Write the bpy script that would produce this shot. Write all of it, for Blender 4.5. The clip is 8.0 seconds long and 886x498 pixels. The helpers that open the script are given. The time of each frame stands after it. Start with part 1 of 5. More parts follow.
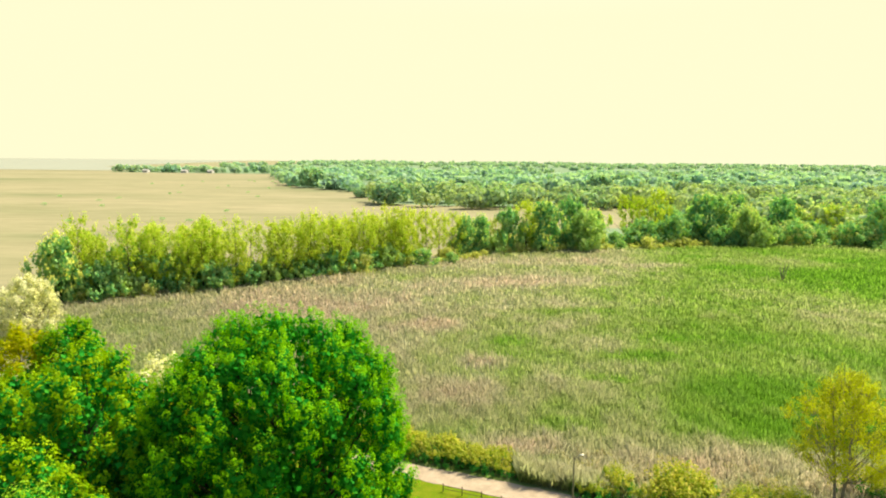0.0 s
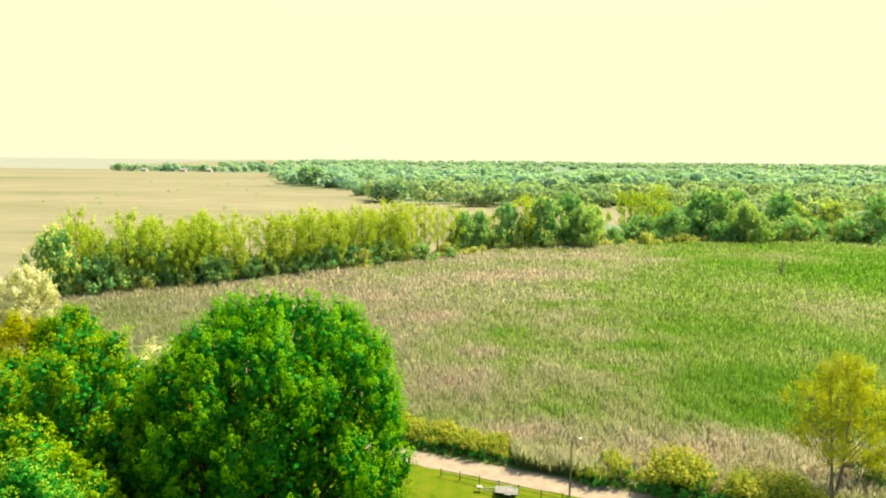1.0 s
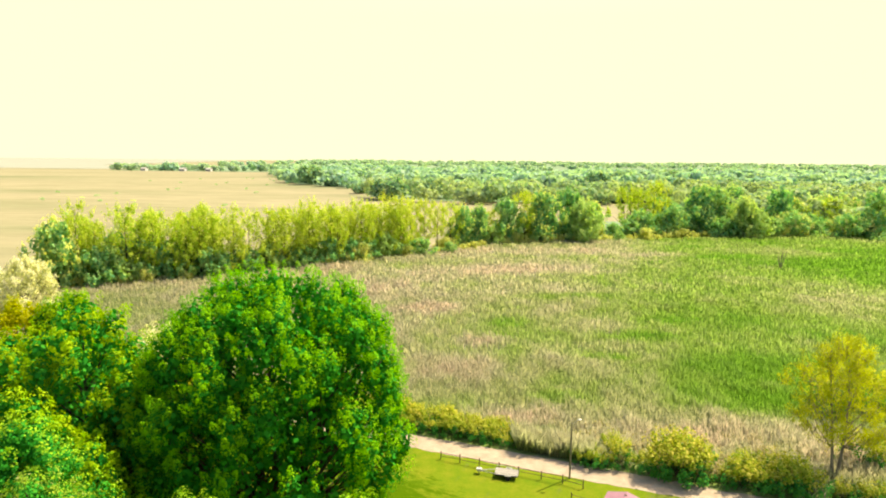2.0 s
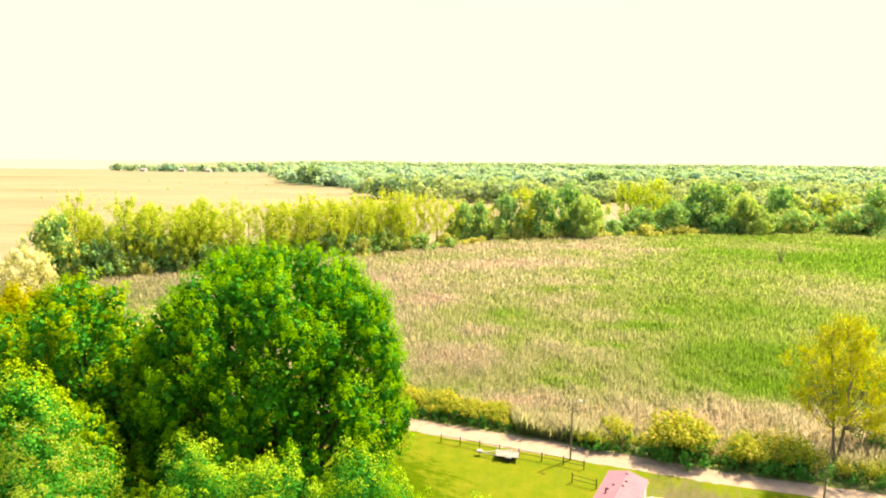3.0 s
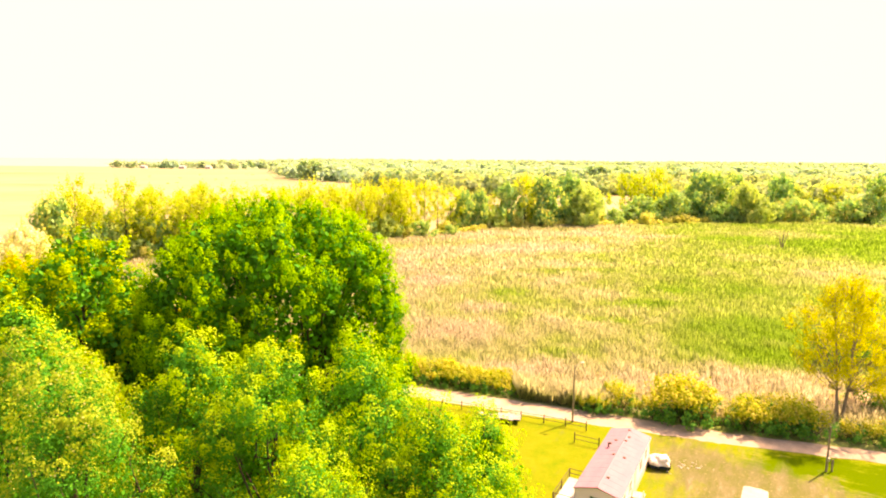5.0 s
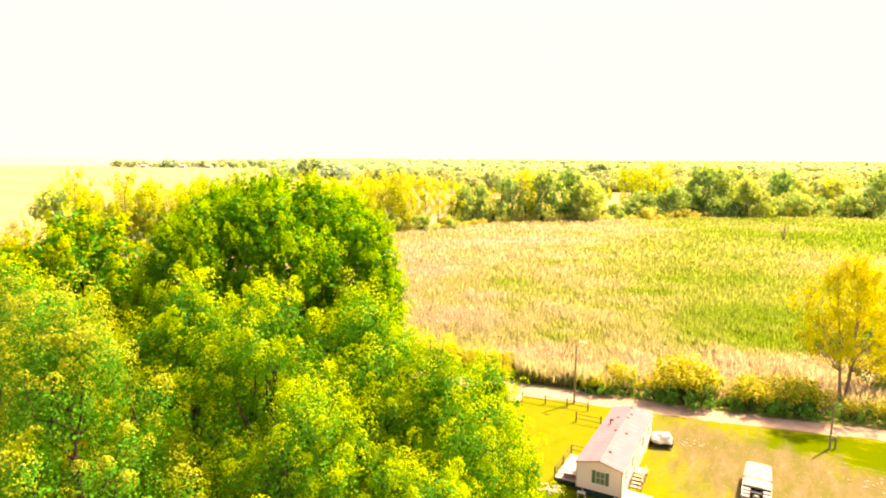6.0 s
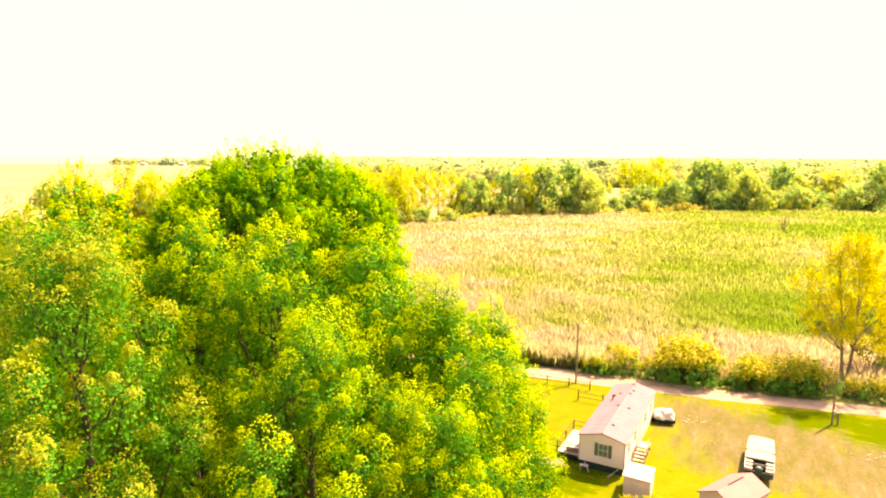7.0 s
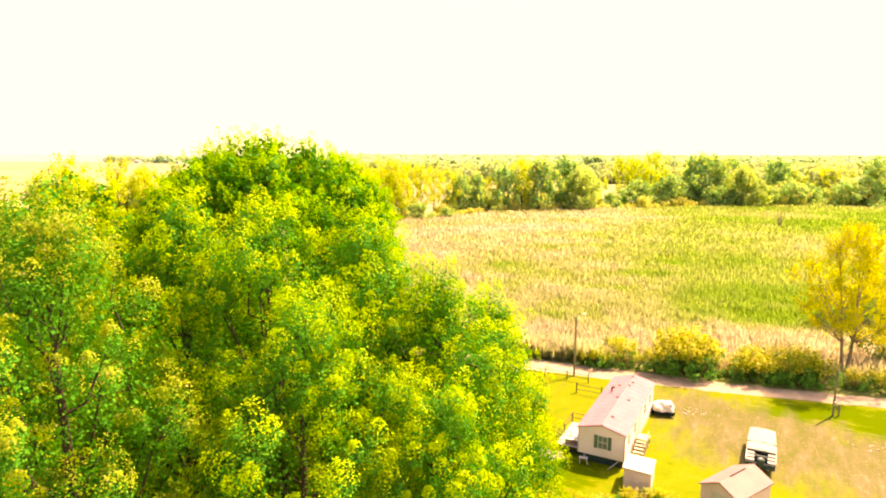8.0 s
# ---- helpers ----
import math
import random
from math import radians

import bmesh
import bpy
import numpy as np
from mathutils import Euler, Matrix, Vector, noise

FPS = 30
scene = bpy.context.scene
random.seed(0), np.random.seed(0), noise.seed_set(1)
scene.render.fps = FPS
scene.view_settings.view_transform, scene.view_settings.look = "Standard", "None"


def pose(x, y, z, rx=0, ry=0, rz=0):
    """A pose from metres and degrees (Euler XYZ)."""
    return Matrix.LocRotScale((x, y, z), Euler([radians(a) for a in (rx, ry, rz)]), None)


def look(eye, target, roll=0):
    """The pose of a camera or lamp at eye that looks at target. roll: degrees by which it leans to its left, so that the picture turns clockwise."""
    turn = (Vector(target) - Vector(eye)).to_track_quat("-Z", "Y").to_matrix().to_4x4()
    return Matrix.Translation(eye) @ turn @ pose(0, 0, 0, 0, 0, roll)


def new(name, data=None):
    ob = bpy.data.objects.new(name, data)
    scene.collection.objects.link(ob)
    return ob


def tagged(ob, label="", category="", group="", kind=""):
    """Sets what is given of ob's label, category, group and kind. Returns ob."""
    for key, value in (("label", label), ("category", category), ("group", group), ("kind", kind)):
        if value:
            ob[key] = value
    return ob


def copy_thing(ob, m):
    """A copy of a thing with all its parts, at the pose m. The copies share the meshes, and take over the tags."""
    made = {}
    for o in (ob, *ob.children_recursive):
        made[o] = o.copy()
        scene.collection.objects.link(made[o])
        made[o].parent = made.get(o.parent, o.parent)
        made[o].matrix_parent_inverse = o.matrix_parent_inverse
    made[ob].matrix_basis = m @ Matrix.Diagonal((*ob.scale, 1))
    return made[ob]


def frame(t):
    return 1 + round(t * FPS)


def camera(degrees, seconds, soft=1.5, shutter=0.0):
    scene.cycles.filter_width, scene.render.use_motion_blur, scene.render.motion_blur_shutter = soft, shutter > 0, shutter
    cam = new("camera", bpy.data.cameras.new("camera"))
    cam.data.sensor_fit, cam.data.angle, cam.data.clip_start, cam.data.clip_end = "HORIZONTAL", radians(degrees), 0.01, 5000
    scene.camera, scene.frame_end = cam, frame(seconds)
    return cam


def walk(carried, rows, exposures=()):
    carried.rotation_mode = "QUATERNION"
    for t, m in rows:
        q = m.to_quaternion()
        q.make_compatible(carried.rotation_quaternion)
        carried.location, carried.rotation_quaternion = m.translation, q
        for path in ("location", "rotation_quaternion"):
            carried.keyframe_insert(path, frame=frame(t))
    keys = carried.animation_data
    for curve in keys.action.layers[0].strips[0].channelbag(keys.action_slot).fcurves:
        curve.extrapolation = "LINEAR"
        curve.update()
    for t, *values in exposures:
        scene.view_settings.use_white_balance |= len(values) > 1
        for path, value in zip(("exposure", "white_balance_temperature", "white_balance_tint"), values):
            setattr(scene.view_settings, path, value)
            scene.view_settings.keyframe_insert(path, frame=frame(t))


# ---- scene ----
cam = camera(71.8, 8.0, soft=1.95)
PATH = [
    (0, (0.487, 0.128, 42.506), (0.489, 2.106, 42.209), 0.6),
    (0.5, (0.564, -0.021, 41.644), (0.568, 1.957, 41.345), 0.6),
    (1, (0.666, -0.193, 40.635), (0.671, 1.784, 40.337), 0.6),
    (1.5, (0.663, -0.332, 39.562), (0.669, 1.646, 39.263), 0.6),
    (3, (0.582, -0.652, 35.834), (0.59, 1.327, 35.543), 0.6),
    (3.5, (0.548, -0.762, 34.729), (0.557, 1.216, 34.433), 0.7),
    (4, (0.474, -0.796, 33.611), (0.482, 1.183, 33.317), 0.5),
    (4.5, (0.521, -0.875, 32.547), (0.528, 1.103, 32.251), 0.5),
    (6, (0.51, -0.929, 29.03), (0.515, 1.049, 28.733), 0.4),
    (6.5, (0.444, -1.009, 27.916), (0.449, 0.968, 27.617), 0.3),
    (7, (0.311, -1.149, 26.818), (0.317, 0.828, 26.516), 0.3),
    (7.5, (0.258, -1.11, 26.069), (0.266, 0.867, 25.76), 0.3),
    (8, (0.257, -0.274, 25.987), (0.277, 1.702, 25.677), 0.2),
]
walk(cam, [(t, look(eye, target, roll)) for t, eye, target, roll in PATH],
     exposures=[(0.0, 1.02, 7200, -3), (1.5, 1.12, 7400, -1), (3.0, 1.5, 8500, 15), (4.5, 1.82, 10700, 34),
                (6.0, 2.0, 13000, 41), (7.0, 2.0, 13100, 41), (8.0, 1.96, 12900, 39)])

# ---- daylight: hazy bright sky, sun high ahead on the right ----
SUN_AZ, SUN_EL = radians(55.0), radians(53.0)
SUN_TO = Vector((math.sin(SUN_AZ) * math.cos(SUN_EL), math.cos(SUN_AZ) * math.cos(SUN_EL), math.sin(SUN_EL)))


def build_world():
    world = bpy.data.worlds.new("hazy_sky")
    world.use_nodes = True
    scene.world = world
    nt = world.node_tree
    nt.nodes.clear()
    link = nt.links.new
    out = nt.nodes.new("ShaderNodeOutputWorld")
    coord = nt.nodes.new("ShaderNodeTexCoord")
    sep = nt.nodes.new("ShaderNodeSeparateXYZ")
    link(coord.outputs["Generated"], sep.inputs[0])
    up = nt.nodes.new("ShaderNodeMath")
    up.operation = "MAXIMUM"
    up.inputs[1].default_value = 0.02
    link(sep.outputs["Z"], up.inputs[0])
    comb = nt.nodes.new("ShaderNodeCombineXYZ")
    link(sep.outputs["X"], comb.inputs["X"])
    link(sep.outputs["Y"], comb.inputs["Y"])
    link(up.outputs[0], comb.inputs["Z"])
    sky = nt.nodes.new("ShaderNodeTexSky")
    sky.sky_type = "NISHITA"
    sky.sun_disc = False
    sky.sun_elevation, sky.sun_rotation = SUN_EL, SUN_AZ
    sky.air_density, sky.dust_density, sky.ozone_density = 1.2, 3.0, 1.0
    link(comb.outputs[0], sky.inputs["Vector"])
    clear = nt.nodes.new("ShaderNodeBackground")
    clear.inputs["Strength"].default_value = 0.115
    link(sky.outputs[0], clear.inputs["Color"])
    haze = nt.nodes.new("ShaderNodeBackground")
    haze.inputs["Color"].default_value = (1.0, 0.935, 0.725, 1)
    haze.inputs["Strength"].default_value = HAZE
    ramp = nt.nodes.new("ShaderNodeMapRange")
    ramp.interpolation_type = "SMOOTHSTEP"
    for key, value in (("From Min", 0.2), ("From Max", 0.5), ("To Min", 1.0), ("To Max", 0.0)):
        ramp.inputs[key].default_value = value
    link(up.outputs[0], ramp.inputs["Value"])
    # the haze glows towards the sun and thins out opposite to it
    side = nt.nodes.new("ShaderNodeVectorMath")
    side.operation = "DOT_PRODUCT"
    side.inputs[1].default_value = (math.sin(SUN_AZ), math.cos(SUN_AZ), 0)
    link(coord.outputs["Generated"], side.inputs[0])
    towards = nt.nodes.new("ShaderNodeMapRange")
    towards.interpolation_type = "SMOOTHSTEP"
    for key, value in (("From Min", -0.9), ("From Max", -0.05), ("To Min", 0.25), ("To Max", 1.0)):
        towards.inputs[key].default_value = value
    link(side.outputs["Value"], towards.inputs["Value"])
    amount = nt.nodes.new("ShaderNodeMath")
    amount.operation = "MULTIPLY"
    link(ramp.outputs[0], amount.inputs[0])
    link(towards.outputs[0], amount.inputs[1])
    mix = nt.nodes.new("ShaderNodeMixShader")
    link(amount.outputs[0], mix.inputs[0])
    link(clear.outputs[0], mix.inputs[1])
    link(haze.outputs[0], mix.inputs[2])
    link(mix.outputs[0], out.inputs["Surface"])


HAZE = 0.51
build_world()
sun_data = bpy.data.lights.new("sun", "SUN")
sun_data.energy, sun_data.angle, sun_data.color = 4.8, radians(0.6), (1.0, 0.87, 0.63)
sun = new("sun", sun_data)
sun.matrix_world = look(SUN_TO * 100, (0, 0, 0))


# ---- materials ----
def material(name, rough=0.8, spec=0.3, metal=0.0):
    """A material with its principled shader; returns the material, its nodes' maker and the shader."""
    mat = bpy.data.materials.new(name)
    mat.use_nodes = True
    nt = mat.node_tree
    bsdf = nt.nodes["Principled BSDF"]
    bsdf.inputs["Roughness"].default_value = rough
    bsdf.inputs["Specular IOR Level"].default_value = spec
    bsdf.inputs["Metallic"].default_value = metal
    return mat, nt, bsdf


def ramp_node(nt, source, stops):
    node = nt.nodes.new("ShaderNodeValToRGB")
    els = node.color_ramp.elements
    while len(els) < len(stops):
        els.new(0.5)
    for el, (at, colour) in zip(els, stops):
        el.position, el.color = at, (*colour, 1)
    nt.links.new(source, node.inputs[0])
    return node.outputs["Color"]


def noise_node(nt, scale, detail=4.0, rough=0.6, vector=None, stretch=None):
    coord = nt.nodes.new("ShaderNodeTexCoord")
    vec = coord.outputs["Object"] if vector is None else vector
    if stretch:
        mp = nt.nodes.new("ShaderNodeMapping")
        mp.inputs["Scale"].default_value = stretch
        nt.links.new(vec, mp.inputs["Vector"])
        vec = mp.outputs["Vector"]
    tex = nt.nodes.new("ShaderNodeTexNoise")
    tex.inputs["Scale"].default_value, tex.inputs["Detail"].default_value = scale, detail
    tex.inputs["Roughness"].default_value = rough
    nt.links.new(vec, tex.inputs["Vector"])
    return tex.outputs["Fac"]


def mix_colour(nt, fac, a, b, mode="MIX"):
    node = nt.nodes.new("ShaderNodeMix")
    node.data_type, node.blend_type = "RGBA", mode
    for sock, value in ((node.inputs["Factor"], fac), (node.inputs["A"], a), (node.inputs["B"], b)):
        if isinstance(value, (int, float)):
            sock.default_value = value
        elif isinstance(value, tuple):
            sock.default_value = (*value, 1)
        else:
            nt.links.new(value, sock)
    return node.outputs["Result"]


def math_node(nt, op, a, b=0.0):
    node = nt.nodes.new("ShaderNodeMath")
    node.operation = op
    for sock, value in zip(node.inputs, (a, b)):
        if isinstance(value, (int, float)):
            sock.default_value = value
        else:
            nt.links.new(value, sock)
    return node.outputs[0]


def bump(nt, bsdf, height, strength=0.3, distance=0.05):
    node = nt.nodes.new("ShaderNodeBump")
    node.inputs["Strength"].default_value, node.inputs["Distance"].default_value = strength, distance
    nt.links.new(height, node.inputs["Height"])
    nt.links.new(node.outputs[0], bsdf.inputs["Normal"])


def surface(name, dark, light, scale=3.0, rough=0.8, spec=0.3, relief=0.2, fine=40.0, metal=0.0, stretch=None):
    """A plain worn surface: two colours by coarse noise, finer grain, fine relief."""
    mat, nt, bsdf = material(name, rough, spec, metal)
    coarse = ramp_node(nt, noise_node(nt, scale, stretch=stretch), [(0.3, dark), (0.7, light)])
    grain = noise_node(nt, fine, 3.0, stretch=stretch)
    g = ramp_node(nt, grain, [(0.25, (0.82, 0.82, 0.82)), (0.75, (1.0, 1.0, 1.0))])
    nt.links.new(mix_colour(nt, 1.0, coarse, g, "MULTIPLY"), bsdf.inputs["Base Color"])
    bump(nt, bsdf, grain, relief)
    return mat


def foliage(name, stops, tint, tint_amount=0.5, through_light=0.5, patch=0.25, gloss=0.03, between=0.3):
    """Leaves: each leaf its own shade along the stops, with patches of another tint through the crown and from plant to plant."""
    mat, nt, bsdf = material(name, 0.6, gloss)
    geo = nt.nodes.new("ShaderNodeNewGeometry")
    colour = ramp_node(nt, geo.outputs["Random Per Island"], stops)
    info = nt.nodes.new("ShaderNodeObjectInfo")
    patches = noise_node(nt, patch, 3.0)
    shift = math_node(nt, "MULTIPLY", math_node(nt, "SUBTRACT", info.outputs["Random"], 0.5), between)
    shift = math_node(nt, "ADD", patches, shift)
    fac = nt.nodes.new("ShaderNodeMapRange")
    for key, value in (("From Min", 0.42), ("From Max", 0.72), ("To Min", 0.0), ("To Max", tint_amount)):
        fac.inputs[key].default_value = value
    nt.links.new(shift, fac.inputs["Value"])
    colour = mix_colour(nt, fac.outputs[0], colour, tint)
    nt.links.new(colour, bsdf.inputs["Base Color"])
    # light that comes through a leaf is brighter and yellower than what it throws back
    glow = mix_colour(nt, 1.0, colour, (1.95, 2.05, 0.9), "MULTIPLY")
    trans = nt.nodes.new("ShaderNodeBsdfTranslucent")
    nt.links.new(glow, trans.inputs["Color"])
    mix = nt.nodes.new("ShaderNodeMixShader")
    mix.inputs[0].default_value = through_light
    nt.links.new(bsdf.outputs[0], mix.inputs[1])
    nt.links.new(trans.outputs[0], mix.inputs[2])
    nt.links.new(mix.outputs[0], nt.nodes["Material Output"].inputs["Surface"])
    return mat


LEAF_COTTONWOOD = foliage("leaf_cottonwood", [(0.0, (0.155, 0.345, 0.022)), (0.5, (0.205, 0.380, 0.024)), (1.0, (0.275, 0.420, 0.030))],
                          (0.320, 0.425, 0.028), 0.4, 0.26, 0.35, 0.03, 0.15)
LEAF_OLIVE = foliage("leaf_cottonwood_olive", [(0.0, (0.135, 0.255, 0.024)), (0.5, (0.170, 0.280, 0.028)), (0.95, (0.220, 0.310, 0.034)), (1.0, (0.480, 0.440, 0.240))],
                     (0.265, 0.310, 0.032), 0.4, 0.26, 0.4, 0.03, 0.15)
# deeper green for inner leaves: the crown's shade painted into their colour
LEAF_SHADE_TONE = foliage("leaf_cottonwood_shade_tone", [(0.0, (0.012, 0.180, 0.022)), (0.5, (0.024, 0.210, 0.022)), (1.0, (0.045, 0.245, 0.022))],
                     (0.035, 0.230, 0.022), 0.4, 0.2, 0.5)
LEAF_WILLOW = foliage("leaf_willow", [(0.0, (0.095, 0.320, 0.010)), (0.55, (0.145, 0.370, 0.010)), (1.0, (0.225, 0.430, 0.012))],
                      (0.210, 0.375, 0.008), 0.4, 0.28, 0.25)
# painted shade for the inside of the great tree
LEAF_WILLOW_SHADE = foliage("leaf_willow_shade_tone", [(0.0, (0.010, 0.150, 0.014)), (0.5, (0.020, 0.185, 0.014)), (1.0, (0.036, 0.220, 0.014))], (0.030, 0.205, 0.014),
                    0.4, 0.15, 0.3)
LEAF_MIXED = foliage("leaf_mixed", [(0.0, (0.115, 0.275, 0.008)), (0.6, (0.185, 0.335, 0.010)), (1.0, (0.285, 0.405, 0.014))],
                     (0.260, 0.350, 0.012), 0.5, 0.3, 0.25)
LEAF_CREAM = foliage("leaf_cream", [(0.0, (0.240, 0.270, 0.150)), (0.5, (0.560, 0.530, 0.420)), (1.0, (0.780, 0.740, 0.660))],
                     (0.190, 0.280, 0.050), 0.5, 0.4, 0.3)
LEAF_AMBER = foliage("leaf_amber", [(0.0, (0.175, 0.230, 0.006)), (0.5, (0.305, 0.300, 0.012)), (1.0, (0.400, 0.358, 0.020))],
                     (0.206, 0.275, 0.004), 0.4, 0.45, 0.3)
LEAF_LOCUST = foliage("leaf_locust", [(0.0, (0.220, 0.270, 0.014)), (0.5, (0.320, 0.330, 0.020)), (1.0, (0.420, 0.390, 0.045))],
                      (0.270, 0.325, 0.018), 0.4, 0.42, 0.25)
FLOWER_PALE = foliage("flower_pale", [(0.0, (0.200, 0.240, 0.060)), (0.5, (0.380, 0.350, 0.110)), (1.0, (0.560, 0.480, 0.260))],
                      (0.240, 0.280, 0.070), 0.5, 0.4, 0.3)
LEAF_WEED = foliage("leaf_weed", [(0.0, (0.070, 0.130, 0.030)), (0.6, (0.130, 0.190, 0.050)), (1.0, (0.220, 0.240, 0.090))],
                    (0.200, 0.190, 0.090), 0.5, 0.3, 0.4)
LEAF_POPLAR = foliage("leaf_poplar", [(0.0, (0.170, 0.320, 0.025)), (0.5, (0.310, 0.405, 0.045)), (1.0, (0.510, 0.520, 0.130))],
                      (0.460, 0.470, 0.080), 0.6, 0.36, 0.05)
LEAF_MAPLE = foliage("leaf_maple", [(0.0, (0.190, 0.350, 0.130)), (0.5, (0.350, 0.470, 0.160)), (1.0, (0.580, 0.600, 0.230))],
                     (0.640, 0.600, 0.190), 0.85, 0.36, 0.1, 0.03, 0.9)
LEAF_SALLOW = foliage("leaf_sallow", [(0.0, (0.250, 0.310, 0.090)), (0.5, (0.420, 0.430, 0.160)), (1.0, (0.600, 0.570, 0.300))],
                      (0.400, 0.400, 0.090), 0.5, 0.42, 0.2)
# the blue here is haze and teal shade mixed into the green
LEAF_ALDER_HAZED = foliage("leaf_alder_hazed", [(0.0, (0.085, 0.285, 0.140)), (0.5, (0.175, 0.370, 0.155)), (1.0, (0.340, 0.490, 0.180))],
                     (0.420, 0.500, 0.160), 0.6, 0.3, 0.1, 0.03, 0.7)
# woods paled and blued with distance: aerial haze put into the leaf colour
LEAF_WOODS_HAZED = foliage("leaf_woods_hazed", [(0.0, (0.120, 0.270, 0.190)), (0.5, (0.210, 0.340, 0.210)), (1.0, (0.340, 0.420, 0.240))],
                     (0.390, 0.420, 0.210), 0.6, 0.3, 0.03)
LEAF_FAR_HAZED = foliage("leaf_far_woods_hazed", [(0.0, (0.190, 0.350, 0.310)), (0.5, (0.230, 0.385, 0.330)), (1.0, (0.290, 0.425, 0.345))],
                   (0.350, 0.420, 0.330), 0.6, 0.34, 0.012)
LEAF_SHRUB = foliage("leaf_shrub", [(0.0, (0.018, 0.165, 0.040)), (0.6, (0.042, 0.230, 0.040)), (1.0, (0.115, 0.300, 0.040))],
                     (0.060, 0.190, 0.030), 0.5, 0.3, 0.4)
FLOWER_YELLOW = foliage("flower_yellow", [(0.0, (0.130, 0.225, 0.020)), (0.45, (0.290, 0.310, 0.026)), (1.0, (0.560, 0.470, 0.130))],
                        (0.150, 0.250, 0.020), 0.6, 0.36, 0.25)
TWIG_DRY = foliage("dry_brush", [(0.0, (0.191, 0.170, 0.085)), (0.5, (0.364, 0.315, 0.193)), (1.0, (0.538, 0.451, 0.353))],
                   (0.260, 0.264, 0.092), 0.4, 0.3, 0.3)
BARK = surface("bark", (0.03, 0.025, 0.02), (0.09, 0.075, 0.055), 2.0, 0.95, 0.1, 0.6, 14.0, stretch=(1, 1, 0.2))
BARK_PALE = surface("bark_pale", (0.12, 0.1, 0.075), (0.3, 0.26, 0.2), 2.0, 0.9, 0.15, 0.5, 14.0, stretch=(1, 1, 0.2))


def spot_field(nt, vector, spots):
    """The strongest of some soft elliptical patches, 1 in the middle and 0 at the rim: x, y, half sizes."""
    best = None
    for x, y, rx, ry in spots:
        mp = nt.nodes.new("ShaderNodeMapping")
        mp.inputs["Location"].default_value = (-x / rx, -y / ry, 0)
        mp.inputs["Scale"].default_value = (1 / rx, 1 / ry, 0)
        nt.links.new(vector, mp.inputs["Vector"])
        length = nt.nodes.new("ShaderNodeVectorMath")
        length.operation = "LENGTH"
        nt.links.new(mp.outputs[0], length.inputs[0])
        spot = math_node(nt, "MAXIMUM", math_node(nt, "SUBTRACT", 1.0, length.outputs["Value"]), 0.0)
        best = spot if best is None else math_node(nt, "MAXIMUM", best, spot)
    return best


SEDGE_SPOTS = ((52.0, 92.0, 18.0, 9.0), (42.0, 127.0, 15.0, 5.0), (38.0, 164.0, 18.0, 6.0), (16.0, 137.0, 7.0, 5.0), (60.0, 106.0, 22.0, 13.0), (72.0, 96.0, 20.0, 10.0), (20.0, 92.0, 7.0, 4.0),
               (112.0, 236.0, 30.0, 10.0), (150.0, 225.0, 40.0, 16.0), (110.0, 262.0, 18.0, 6.0), (55.0, 140.0, 9.0, 3.0), (78.0, 222.0, 12.0, 3.0), (34.0, 112.0, 8.0, 3.0))
DRY_SPOTS = ((3.0, 106.0, 11.0, 9.0), (9.0, 122.0, 9.0, 5.0), (50.0, 250.0, 45.0, 16.0), (88.0, 240.0, 28.0, 9.0), (-40.0, 170.0, 60.0, 22.0), (30.0, 205.0, 40.0, 14.0), (-2.0, 150.0, 14.0, 10.0), (36.0, 79.0, 26.0, 10.0), (58.0, 74.0, 22.0, 9.0), (12.0, 84.0, 9.0, 6.0))


def reed_colours(nt):
    """Colour of the marsh by place: pale tan where reeds stand dry, green where sedge grows."""
    coord = nt.nodes.new("ShaderNodeTexCoord")
    sep = nt.nodes.new("ShaderNodeSeparateXYZ")
    nt.links.new(coord.outputs["Object"], sep.inputs[0])
    big = noise_node(nt, 0.022, 4.0, 0.55, coord.outputs["Object"], (1.0, 1.0, 1.0))
    small = noise_node(nt, 0.16, 6.0, 0.7, coord.outputs["Object"], (1.0, 0.8, 0.6))
    slope = nt.nodes.new("ShaderNodeMapRange")
    for key, value in (("From Min", -40.0), ("From Max", 110.0), ("To Min", -0.12), ("To Max", 0.22)):
        slope.inputs[key].default_value = value
    nt.links.new(math_node(nt, "SUBTRACT", sep.outputs["X"], math_node(nt, "MULTIPLY", math_node(nt, "SUBTRACT", sep.outputs["Y"], 120.0), 0.4)), slope.inputs["Value"])
    total = math_node(nt, "ADD", math_node(nt, "ADD", big, slope.outputs[0]), math_node(nt, "MULTIPLY", math_node(nt, "SUBTRACT", small, 0.5), 0.55))
    total = math_node(nt, "ADD", total, math_node(nt, "MULTIPLY", spot_field(nt, coord.outputs["Object"], SEDGE_SPOTS), 0.31))
    total = math_node(nt, "SUBTRACT", total, math_node(nt, "MULTIPLY", spot_field(nt, coord.outputs["Object"], DRY_SPOTS), 0.36))
    return total, ramp_node(nt, total, [(0.18, (0.32, 0.275, 0.25)), (0.34, (0.275, 0.272, 0.215)), (0.48, (0.22, 0.256, 0.135)), (0.62, (0.158, 0.238, 0.062)), (0.84, (0.096, 0.205, 0.026))])


